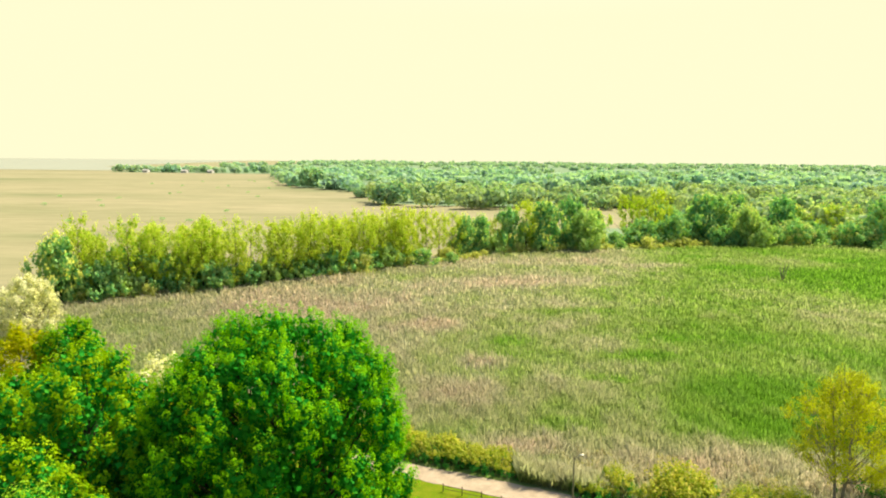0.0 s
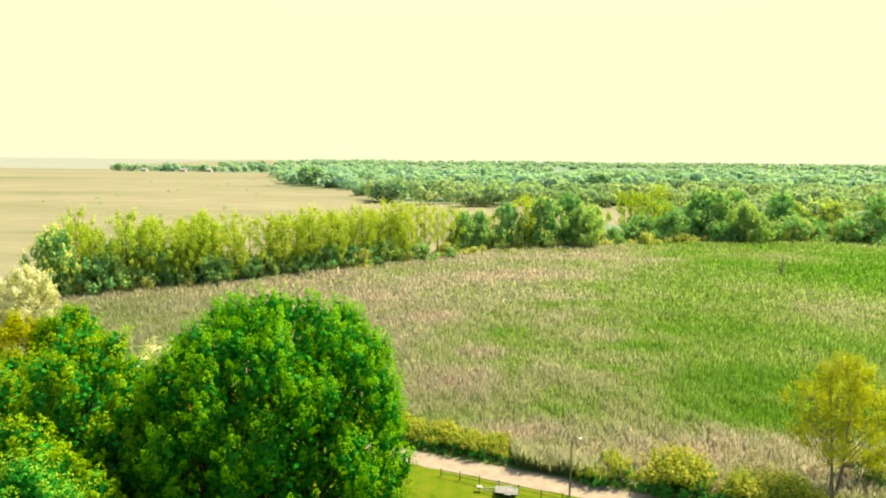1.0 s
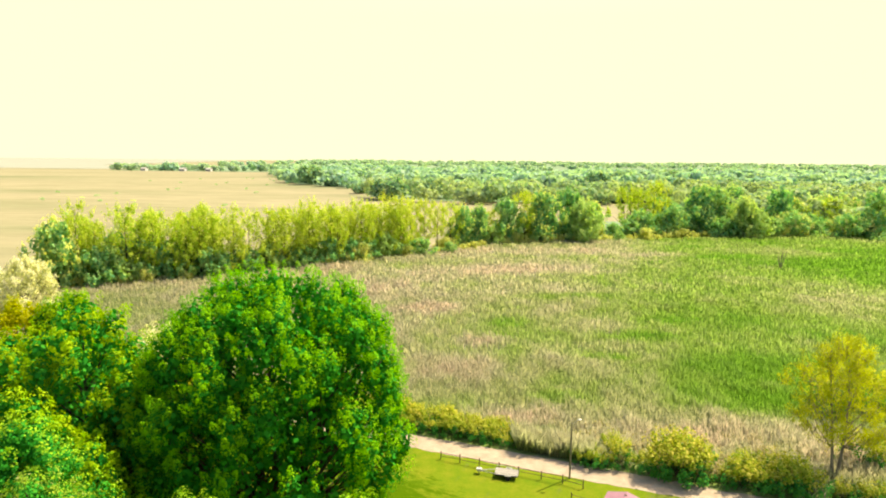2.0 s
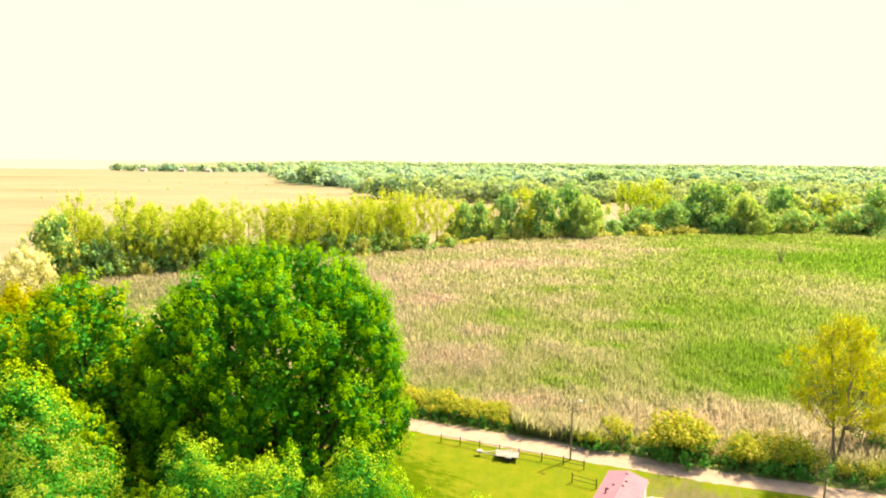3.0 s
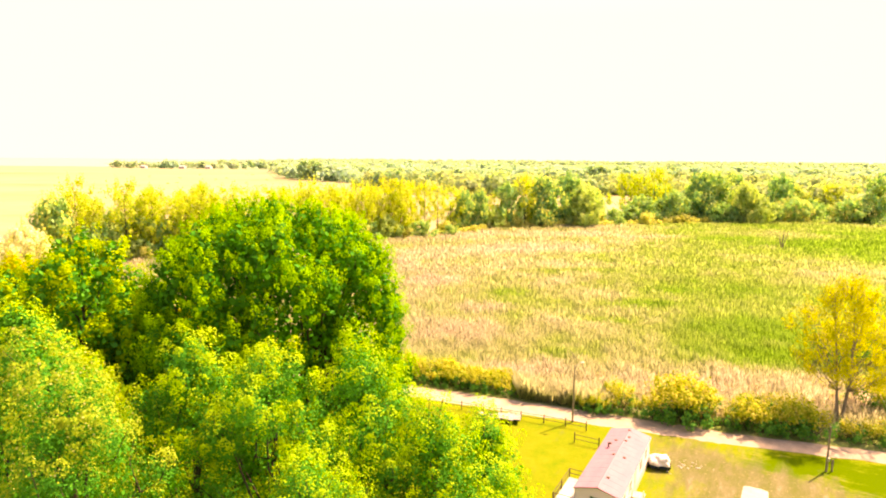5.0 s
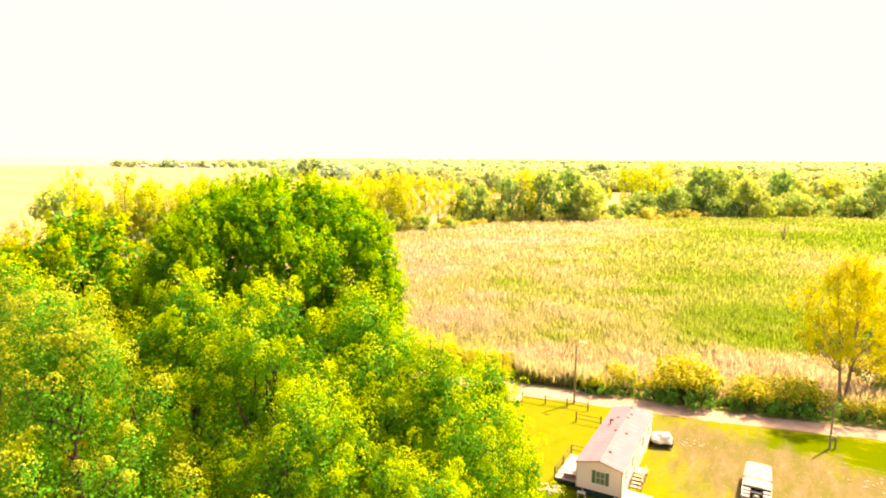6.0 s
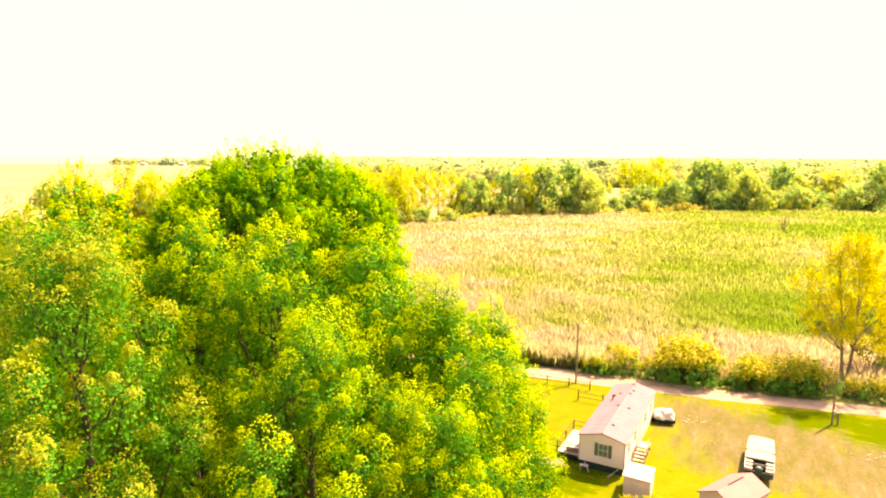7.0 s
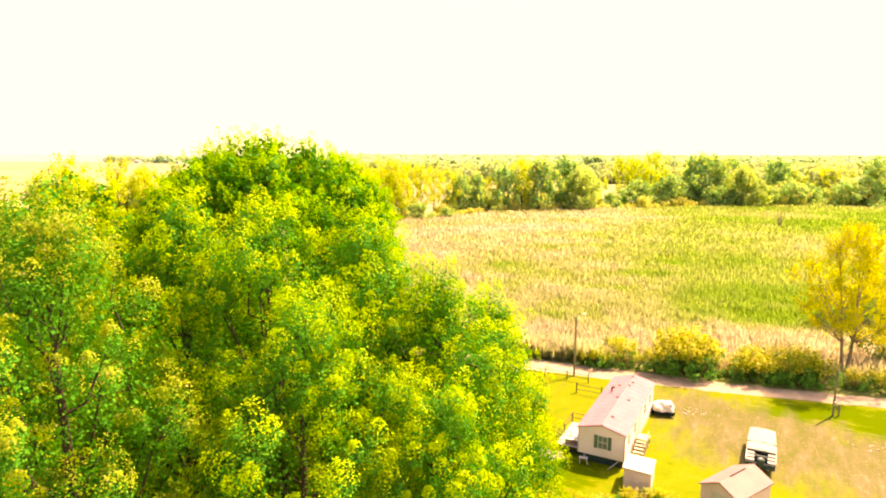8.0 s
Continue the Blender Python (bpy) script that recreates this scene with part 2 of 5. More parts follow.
def marsh_material(name, blades):
    mat, nt, bsdf = material(name, 0.85, 0.05)
    total, colour = reed_colours(nt)
    if blades:
        geo = nt.nodes.new("ShaderNodeNewGeometry")
        shade = ramp_node(nt, geo.outputs["Random Per Island"], [(0.0, (0.45, 0.54, 0.4)), (0.55, (0.98, 1.0, 0.95)), (1.0, (1.55, 1.42, 1.45))])
        colour = mix_colour(nt, 1.0, colour, shade, "MULTIPLY")
        coord = nt.nodes.new("ShaderNodeTexCoord")
        sep = nt.nodes.new("ShaderNodeSeparateXYZ")
        nt.links.new(coord.outputs["Object"], sep.inputs[0])
        plume = nt.nodes.new("ShaderNodeMapRange")
        for key, value in (("From Min", 1.1), ("From Max", 2.2), ("To Min", 0.0), ("To Max", 0.6)):
            plume.inputs[key].default_value = value
        nt.links.new(sep.outputs["Z"], plume.inputs["Value"])
        green = nt.nodes.new("ShaderNodeMapRange")
        for key, value in (("From Min", 0.4), ("From Max", 0.8), ("To Min", 1.0), ("To Max", 0.15)):
            green.inputs[key].default_value = value
        nt.links.new(total, green.inputs["Value"])
        colour = mix_colour(nt, math_node(nt, "MULTIPLY", plume.outputs[0], green.outputs[0]), colour, (0.40, 0.365, 0.32))
        trans = nt.nodes.new("ShaderNodeBsdfTranslucent")
        nt.links.new(mix_colour(nt, 1.0, colour, (2.0, 1.95, 1.6), "MULTIPLY"), trans.inputs["Color"])
        mix = nt.nodes.new("ShaderNodeMixShader")
        mix.inputs[0].default_value = 0.5
        nt.links.new(bsdf.outputs[0], mix.inputs[1])
        nt.links.new(trans.outputs[0], mix.inputs[2])
        nt.links.new(mix.outputs[0], nt.nodes["Material Output"].inputs["Surface"])
    else:
        fine = noise_node(nt, 0.8, 5.0, 0.7)
        colour = mix_colour(nt, 1.0, colour, ramp_node(nt, fine, [(0.3, (0.5, 0.55, 0.4)), (0.7, (0.95, 0.95, 0.9))]), "MULTIPLY")
        bump(nt, bsdf, fine, 0.8, 0.6)
    nt.links.new(colour, bsdf.inputs["Base Color"])
    return mat


REED = marsh_material("reed_blades", True)
MARSH = marsh_material("marsh_floor", False)


def far_ground_material():
    mat, nt, bsdf = material("far_meadow", 0.9, 0.1)
    big = noise_node(nt, 0.004, 5.0, 0.6, None, (0.5, 1.8, 1.0))
    colour = ramp_node(nt, big, [(0.3, (0.13, 0.155, 0.08)), (0.42, (0.215, 0.20, 0.125)), (0.6, (0.26, 0.23, 0.155)), (0.74, (0.20, 0.19, 0.12))])
    small = noise_node(nt, 0.05, 6.0, 0.75, None, (0.4, 1.5, 1.0))
    colour = mix_colour(nt, 1.0, colour, ramp_node(nt, small, [(0.3, (0.72, 0.76, 0.7)), (0.6, (1.0, 1.0, 1.0))]), "MULTIPLY")
    nt.links.new(colour, bsdf.inputs["Base Color"])
    return mat


GROUND = far_ground_material()


def lawn_material():
    """Mown grass, with a worn dirt drive at the boat and paler bare spots."""
    mat, nt, bsdf = material("lawn_grass", 0.95, 0.03)
    fine = noise_node(nt, 6.0, 6.0, 0.75)
    mid = noise_node(nt, 0.45, 6.0, 0.72)
    grass = ramp_node(nt, mid, [(0.28, (0.078, 0.145, 0.010)), (0.5, (0.120, 0.162, 0.012)), (0.72, (0.168, 0.178, 0.020))])
    grass = mix_colour(nt, 1.0, grass, ramp_node(nt, fine, [(0.3, (0.7, 0.76, 0.6)), (0.68, (1.08, 1.05, 1.0))]), "MULTIPLY")
    coord = nt.nodes.new("ShaderNodeTexCoord")
    bare = math_node(nt, "SUBTRACT", spot_field(nt, coord.outputs["Object"], ((31.5, 52.5, 13.0, 12.0), (27.8, 58.0, 6.0, 9.0), (40.0, 46.0, 16.0, 11.0))), 0.12)
    turn = nt.nodes.new("ShaderNodeMapping")
    turn.inputs["Rotation"].default_value = (0, 0, radians(29.0))
    nt.links.new(coord.outputs["Object"], turn.inputs["Vector"])
    along = turn.outputs[0]
    streaks = noise_node(nt, 0.7, 6.0, 0.7, along, (1.0, 0.3, 1.0))
    # darker, greener grass; by the pole it paints in a tree's shadow
    lush_shade = spot_field(nt, coord.outputs["Object"], ((38.5, 58.5, 9.0, 4.0), (45.5, 55.0, 9.0, 6.0), (52.0, 52.0, 9.0, 5.0), (8.5, 47.0, 8.0, 5.0), (-8.0, 62.0, 14.0, 12.0)))
    lush_shade = ramp_node(nt, math_node(nt, "ADD", lush_shade, math_node(nt, "MULTIPLY", math_node(nt, "SUBTRACT", noise_node(nt, 1.0, 6.0, 0.8, along, (0.4, 1.0, 1.0)), 0.5), 1.9)), [(0.18, (0, 0, 0)), (0.5, (1, 1, 1))])
    grass = mix_colour(nt, lush_shade, grass, mix_colour(nt, fine, (0.015, 0.06, 0.002), (0.075, 0.125, 0.002)))
    patchy = math_node(nt, "ADD", bare, math_node(nt, "MULTIPLY", math_node(nt, "SUBTRACT", streaks, 0.5), 1.3))
    patchy = math_node(nt, "SUBTRACT", patchy, math_node(nt, "MULTIPLY", lush_shade, 0.25))
    dirt_fac = ramp_node(nt, patchy, [(0.0, (0, 0, 0)), (0.4, (0.88, 0.88, 0.88))])
    dirt = ramp_node(nt, noise_node(nt, 0.8, 6.0, 0.75, along, (1.0, 0.28, 1.0)), [(0.3, (0.062, 0.080, 0.022)), (0.46, (0.084, 0.086, 0.042)), (0.6, (0.112, 0.102, 0.068)), (0.72, (0.185, 0.160, 0.125))])
    flecks = ramp_node(nt, noise_node(nt, 3.2, 4.0, 0.8), [(0.6, (0, 0, 0)), (0.7, (0.7, 0.7, 0.7))])
    dirt = mix_colour(nt, flecks, dirt, (0.36, 0.30, 0.22))
    nt.links.new(mix_colour(nt, dirt_fac, grass, dirt), bsdf.inputs["Base Color"])
    bump(nt, bsdf, fine, 0.35, 0.05)
    return mat


def road_material():
    mat, nt, bsdf = material("gravel_road", 0.9, 0.15)
    coord = nt.nodes.new("ShaderNodeTexCoord")
    coarse = noise_node(nt, 0.7, 5.0, 0.65)
    colour = ramp_node(nt, coarse, [(0.3, (0.27, 0.215, 0.175)), (0.6, (0.37, 0.30, 0.25)), (0.8, (0.44, 0.365, 0.31))])
    fine = noise_node(nt, 14.0, 5.0, 0.8)
    colour = mix_colour(nt, 1.0, colour, ramp_node(nt, fine, [(0.3, (0.75, 0.73, 0.7)), (0.65, (1.0, 1.0, 1.0))]), "MULTIPLY")
    nt.links.new(colour, bsdf.inputs["Base Color"])
    bump(nt, bsdf, fine, 0.6, 0.03)
    return mat


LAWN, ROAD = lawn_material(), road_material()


def water_material():
    mat, nt, bsdf = material("lake_water", 0.12, 0.5)
    bsdf.inputs["Base Color"].default_value = (0.10, 0.13, 0.12, 1)
    bump(nt, bsdf, noise_node(nt, 0.3, 4.0), 0.15, 0.3)
    return mat


WATER = water_material()
# lightened towards the leaves, for the low contrast that haze would give
WOOD_FLOOR = surface("woodland_floor", (0.13, 0.21, 0.14), (0.20, 0.26, 0.17), 0.012, 0.95, 0.05, 0.2, 0.3)
SIDING = surface("pale_siding", (0.74, 0.64, 0.66), (0.8, 0.7, 0.72), 0.8, 0.6, 0.3, 0.1, 20.0)
SIDING_TRIM = surface("white_trim", (0.42, 0.41, 0.42), (0.52, 0.51, 0.52), 1.5, 0.5, 0.3, 0.05, 30.0)
ROOF_PINK = surface("faded_red_roof", (0.245, 0.125, 0.185), (0.285, 0.155, 0.215), 0.9, 0.75, 0.2, 0.1, 18.0, stretch=(1, 0.4, 1))
ROOF_WHITE = surface("white_sheet_roof", (0.36, 0.33, 0.33), (0.45, 0.42, 0.41), 1.2, 0.5, 0.35, 0.1, 20.0)
SHED_SIDE = surface("shed_wall", (0.6, 0.46, 0.5), (0.68, 0.54, 0.57), 1.0, 0.7, 0.25, 0.15, 20.0, stretch=(1, 1, 0.2))
SHED_ROOF = surface("shed_roof", (0.25, 0.135, 0.16), (0.29, 0.165, 0.19), 1.0, 0.7, 0.25, 0.2, 20.0)
SHUTTER = surface("green_shutter", (0.05, 0.13, 0.09), (0.08, 0.19, 0.13), 2.0, 0.6, 0.3, 0.1, 30.0)
DARK = surface("dark_void", (0.008, 0.016, 0.02), (0.02, 0.035, 0.042), 2.0, 0.9, 0.1, 0.2, 20.0)
WOOD_DARK = surface("weathered_dark_wood", (0.06, 0.045, 0.03), (0.14, 0.10, 0.07), 2.0, 0.85, 0.15, 0.4, 20.0, stretch=(3, 3, 0.4))
WOOD_GREY = surface("weathered_grey_wood", (0.34, 0.30, 0.24), (0.5, 0.45, 0.38), 2.0, 0.85, 0.15, 0.4, 20.0, stretch=(3, 0.4, 1))
WOOD_POLE = surface("pole_wood", (0.15, 0.135, 0.09), (0.27, 0.24, 0.17), 1.5, 0.85, 0.15, 0.4, 20.0, stretch=(3, 3, 0.2))
METAL = surface("galvanised_metal", (0.35, 0.35, 0.34), (0.5, 0.5, 0.48), 3.0, 0.45, 0.5, 0.1, 30.0, 0.7)
BLACK = surface("black_plastic", (0.012, 0.013, 0.015), (0.03, 0.032, 0.035), 4.0, 0.4, 0.5, 0.1, 30.0)
RUBBER = surface("tyre_rubber", (0.015, 0.015, 0.016), (0.03, 0.03, 0.03), 4.0, 0.85, 0.2, 0.2, 40.0)
GELCOAT = surface("white_gelcoat", (0.32, 0.32, 0.31), (0.4, 0.4, 0.39), 1.0, 0.25, 0.5, 0.03, 30.0)
CANVAS = surface("boat_canvas", (0.27, 0.265, 0.25), (0.33, 0.325, 0.31), 1.3, 0.8, 0.2, 0.3, 25.0)
TARP = surface("white_tarp", (0.52, 0.50, 0.48), (0.64, 0.62, 0.60), 1.6, 0.55, 0.3, 0.5, 5.0)
CABIN_DARK = surface("dark_teal_vinyl", (0.006, 0.03, 0.036), (0.015, 0.055, 0.06), 3.0, 0.6, 0.3, 0.2, 25.0)
STONE = surface("pale_rubble", (0.28, 0.25, 0.21), (0.46, 0.42, 0.37), 4.0, 0.9, 0.15, 0.4, 20.0)


def glass_material():
    mat, nt, bsdf = material("window_glass", 0.05, 0.5)
    bsdf.inputs["Base Color"].default_value = (0.10, 0.16, 0.14, 1)
    return mat


GLASS = glass_material()


# ---- building helpers ----
def mesh_object(name, verts, faces, mat, parent=None, label="", smooth=False):
    me = bpy.data.meshes.new(name)
    me.from_pydata([tuple(v) for v in verts], [], [tuple(int(i) for i in f) for f in faces])
    me.materials.append(mat)
    if smooth:
        me.shade_smooth()
    me.update()
    ob = new(name, me)
    if parent:
        ob.parent = parent
    return tagged(ob, label)


def quads_mesh(name, verts, mat):
    """A mesh of loose quads; verts holds four corners for each."""
    count = len(verts)
    me = bpy.data.meshes.new(name)
    me.vertices.add(count)
    me.vertices.foreach_set("co", np.ascontiguousarray(verts, dtype=np.float32).ravel())
    me.loops.add(count)
    me.loops.foreach_set("vertex_index", np.arange(count, dtype=np.int32))
    me.polygons.add(count // 4)
    me.polygons.foreach_set("loop_start", np.arange(0, count, 4, dtype=np.int32))
    me.materials.append(mat)
    me.update(calc_edges=True)
    return me


def part(name, bm, mat, parent=None, label=""):
    """One bmesh becomes one mesh object under a thing or a part."""
    bmesh.ops.recalc_face_normals(bm, faces=bm.faces)
    me = bpy.data.meshes.new(name)
    bm.to_mesh(me)
    bm.free()
    me.materials.append(mat)
    ob = new(name, me)
    if parent:
        ob.parent = parent
    return tagged(ob, label)


def thing(name, m, label, category, group="", kind=""):
    ob = new(name)
    ob.empty_display_size = 0.3
    ob.matrix_world = m
    return tagged(ob, label, category, group, kind)


def add_box(bm, x0, x1, y0, y1, z0, z1, bevel=0.0):
    made = bmesh.ops.create_cube(bm, size=1.0)["verts"]
    bmesh.ops.scale(bm, vec=(x1 - x0, y1 - y0, z1 - z0), verts=made)
    bmesh.ops.translate(bm, vec=((x0 + x1) / 2, (y0 + y1) / 2, (z0 + z1) / 2), verts=made)
    if bevel:
        edges = list({e for v in made for e in v.link_edges})
        bmesh.ops.bevel(bm, geom=edges, offset=bevel, segments=1, affect="EDGES")


def box(x0, x1, y0, y1, z0, z1, bevel=0.0):
    bm = bmesh.new()
    add_box(bm, x0, x1, y0, y1, z0, z1, bevel)
    return bm


def rod(a, b, r0, r1=None, sides=8):
    bm = bmesh.new()
    add_rod(bm, a, b, r0, r1, sides)
    return bm


def add_rod(bm, a, b, r0, r1=None, sides=8):
    a, b = Vector(a), Vector(b)
    made = bmesh.ops.create_cone(bm, cap_ends=True, segments=sides, radius1=r0, radius2=r0 if r1 is None else r1, depth=(b - a).length)["verts"]
    turn = (b - a).to_track_quat("Z", "Y").to_matrix().to_4x4()
    bmesh.ops.transform(bm, matrix=Matrix.Translation((a + b) / 2) @ turn, verts=made)


def prism(profile, y0, y1):
    """A profile in x and z, drawn out along y."""
    bm = bmesh.new()
    near = [bm.verts.new((x, y0, z)) for x, z in profile]
    far = [bm.verts.new((x, y1, z)) for x, z in profile]
    bm.faces.new(near)
    bm.faces.new(list(reversed(far)))
    n = len(profile)
    for i in range(n):
        bm.faces.new((near[i], far[i], far[(i + 1) % n], near[(i + 1) % n]))
    return bm


def tube(points, radii, sides=7):
    """Verts and faces of a tapered tube along points."""
    points = [Vector(p) for p in points]
    verts, faces = [], []
    for i, p in enumerate(points):
        way = (points[min(i + 1, len(points) - 1)] - points[max(i - 1, 0)]).normalized()
        side = way.orthogonal().normalized() if abs(way.z) < 0.95 else Vector((1, 0, 0))
        side = (side - way * side.dot(way)).normalized()
        other = way.cross(side)
        for k in range(sides):
            a = math.tau * k / sides
            verts.append(p + (side * math.cos(a) + other * math.sin(a)) * radii[i])
    for i in range(len(points) - 1):
        for k in range(sides):
            k2 = (k + 1) % sides
            faces.append((i * sides + k, i * sides + k2, (i + 1) * sides + k2, (i + 1) * sides + k))
    return verts, faces


def joined(pieces):
    verts, faces = [], []
    for v, f in pieces:
        base = len(verts)
        verts.extend(v)
        faces.extend([tuple(i + base for i in face) for face in f])
    return verts, faces


def unit(a):
    return a / np.maximum(np.linalg.norm(a, axis=1, keepdims=True), 1e-6)


def leaf_quads(rng, at, facing, size, slim=0.36):
    """Four corners of a folded leaf at each place."""
    n = unit(facing)
    t = unit(np.cross(n, rng.normal(size=n.shape)))
    b = np.cross(n, t)
    s = size[:, None]
    fold = n * s * 0.12
    quad = np.stack([at - t * s * 0.5, at + b * s * slim + fold, at + t * s * 0.5, at - b * s * slim + fold], axis=1)
    return quad.reshape(-1, 3)


def profile(kind, u):
    """Share of the crown's greatest radius at the share u of its height."""
    if kind == "dome":
        return max(0.0, 1 - ((u - 0.34) / 0.66) ** 3.2) ** 0.42 if u > 0.34 else 0.8 + 0.2 * u / 0.34
    if kind == "spire":
        return min(1.0, 0.72 + u) * max(0.03, 1 - u ** 1.8) ** 0.75
    if kind == "plume":
        return min(1.0, 0.6 + 0.75 * u) * max(0.04, 1 - u ** 3.4) ** 0.55
    if kind == "vase":
        return max(0.1, math.sin(math.pi * min(0.95, 0.2 + 0.72 * u)) ** 0.7)
    return math.sqrt(max(0.02, 1 - (2 * u - 0.9) ** 2 / 1.25))


def spray_leaves(rng, feet, ways, lengths, widths, per, size, outward=None, loose=0.3):
    """Leaves along leafy shoots: each shoot is widest past its middle and ends in a point."""
    which = np.repeat(np.arange(len(feet)), per)
    t = rng.random(len(which)) ** 0.85
    way = ways[which]
    side = unit(np.cross(way, rng.normal(size=way.shape)))
    swell = np.sin(np.pi * (0.1 + 0.86 * t)) ** 0.75
    off = widths[which] * swell * np.sqrt(rng.uniform(0.08, 1.0, len(which)))
    at = feet[which] + way * (lengths[which] * t)[:, None] + side * off[:, None]
    face = way if outward is None else outward[which]
    facing = face * 1.1 + side * 0.4 + np.array([0, 0, 0.2]) + rng.normal(size=way.shape) * loose
    return leaf_quads(rng, at, facing, size * rng.uniform(0.6, 1.35, len(which))), t


def build_tree(name, seed, height, radius, base_share, kind, leaf_mat, bark, lobes, shoots, per, leaf, label, category="tree", lobe_r=1.6, shoot=1.3, slim=0.34,
               stems=((0, 0),), lean=0.0, group="", trunk_r=None, inner_mat=None, inner=1.0, inner_leaf=2.2, hollow=None, rough=0.12, upward=0.9, depth=0.64, floor=-1e9, fine_twigs=0.12, shade_to=0.58):
    """A tree at the origin: stems, limbs to the lobes of the crown, and leafy shoots that stand out of each lobe."""
    rng = np.random.default_rng(seed)
    root = thing(name, Matrix.Identity(4), label, category, group)
    z0 = height * base_share
    trunk_r = trunk_r or height * 0.016 + 0.04
    woods, stem_lines = [], []
    for sx, sy in stems:
        bend = rng.normal(size=2) * height * 0.012
        pts, rad = [], []
        for i in range(7):
            u = i / 6
            wob = math.sin(u * 3.1) * bend
            pts.append((sx * (0.25 + 0.75 * u) + wob[0] + lean * u * u, sy * (0.25 + 0.75 * u) + wob[1], height * 0.86 * u))
            rad.append(trunk_r * (1 - 0.88 * u) * (1.35 if i == 0 else 1.0))
        woods.append(tube(pts, rad, 9))
        stem_lines.append(np.array(pts))
    heads = []
    for k in range(lobes):
        u = ((k + 0.5) / lobes) ** (0.8 if kind == "dome" else 0.95)
        a = k * 2.39996 + rng.normal() * 0.3
        share = profile(kind, u) * (1 + rough * math.sin(3 * a + seed) * math.cos(7 * u + seed)) * rng.uniform(1 - rough, 1 + rough)
        r = lobe_r * rng.uniform(0.75, 1.25)
        out = max(0.0, radius * share - r * 0.75) * (1.0 if rng.random() < 0.85 else 0.55)
        z = z0 + u * (height - z0) - r * 0.75 - shoot * 0.25
        if hollow and abs((a - hollow[0] + math.pi) % math.tau - math.pi) < hollow[1] and z < height * hollow[2]:
            continue
        heads.append((math.cos(a) * out + lean * (z / height) ** 2, math.sin(a) * out, max(z, z0 * 0.8), r))
    heads = np.array(heads)
    # limbs
    branches = []
    for x, y, z, r in heads:
        stem = stem_lines[int(np.argmin([np.hypot(*(s[3, :2] - (x, y))) for s in stem_lines]))]
        z_at = max(z0 * 0.6, z - 0.9 * math.hypot(x, y) - rng.uniform(0.5, 2.0))
        share = min(0.99, z_at / (height * 0.86)) * 6
        i = int(share)
        start = stem[i] + (stem[i + 1] - stem[i]) * (share - i)
        end = np.array([x, y, z + r * 0.3])
        mid = (start + end) / 2 + np.array([0, 0, -0.03 * height]) + rng.normal(size=3) * 0.012 * height
        rr = max(0.025, trunk_r * 0.36 * (1 - 0.7 * z_at / height))
        branches.append(tube([start, mid, end], [rr, rr * 0.6, rr * 0.25], 5))
    # shoots over each lobe, none on the side that faces the trunk
    n = len(heads) * shoots
    which = np.repeat(np.arange(len(heads)), shoots)
    u = unit(rng.normal(size=(n, 3)) + np.array([0, 0, 0.25]))
    axis = heads[which, :2] - np.stack([lean * (heads[which, 2] / height) ** 2, np.zeros(n)], 1)
    axis = axis / np.maximum(np.linalg.norm(axis, axis=1, keepdims=True), radius * 0.25)
    u[:, :2] += axis * 0.45
    u = unit(u)
    r = heads[which, 3]
    stretch = np.array([1.0, 1.0, 1.25])
    feet = heads[which, :3] + u * stretch * (r * rng.uniform(depth, 1.0, n))[:, None]
    ways = unit(u * 0.75 + np.array([0, 0, upward]) + rng.normal(size=u.shape) * 0.22)
    lengths = shoot * rng.uniform(0.6, 1.3, n)
    feet -= ways * (lengths * 0.45)[:, None]
    quads, along = spray_leaves(rng, feet, ways, lengths, slim * lengths * rng.uniform(0.8, 1.2, n), per, leaf, u)
    for k in rng.permutation(n)[:int(n * fine_twigs)]:
        branches.append(tube([heads[which[k], :3], feet[k], feet[k] + ways[k] * lengths[k] * 0.8], [0.035, 0.022, 0.008], 4))
    v, f = joined(woods)
    mesh_object("trunk", v, f, bark, root, smooth=True)
    v, f = joined(branches)
    tagged(mesh_object("branchwork", v, f, bark, root, smooth=True), kind="stuff")
    # the leaves inside the lobes
    m = int(n * 5 * inner)
    which = rng.integers(0, len(heads), m)
    d = unit(rng.normal(size=(m, 3)))
    at = heads[which, :3] + d * stretch * (heads[which, 3] * 0.72 * rng.random(m) ** 0.4)[:, None]
    inside = leaf_quads(rng, at, d + rng.normal(size=d.shape) * 0.5, leaf * inner_leaf * rng.uniform(0.7, 1.3, m), 0.45)
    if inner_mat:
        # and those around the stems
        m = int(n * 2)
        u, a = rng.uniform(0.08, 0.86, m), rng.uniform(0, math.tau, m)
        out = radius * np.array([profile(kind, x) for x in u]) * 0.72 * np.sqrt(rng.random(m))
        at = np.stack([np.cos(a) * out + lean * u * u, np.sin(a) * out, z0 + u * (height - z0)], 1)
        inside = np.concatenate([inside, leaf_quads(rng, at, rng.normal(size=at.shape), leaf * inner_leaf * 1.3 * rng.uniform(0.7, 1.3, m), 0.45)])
    # leaves at the shoots' ends in the lit tone, those behind in painted shade
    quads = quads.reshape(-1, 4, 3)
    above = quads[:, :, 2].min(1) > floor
    lit_end = along > (shade_to if inner_mat else -1.0)
    inside = np.concatenate([inside, quads[above & ~lit_end].reshape(-1, 3)])
    quads = quads[above & lit_end].reshape(-1, 3)
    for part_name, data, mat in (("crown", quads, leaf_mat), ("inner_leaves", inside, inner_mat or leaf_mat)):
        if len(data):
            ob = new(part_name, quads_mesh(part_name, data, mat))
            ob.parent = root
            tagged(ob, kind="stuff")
    return root


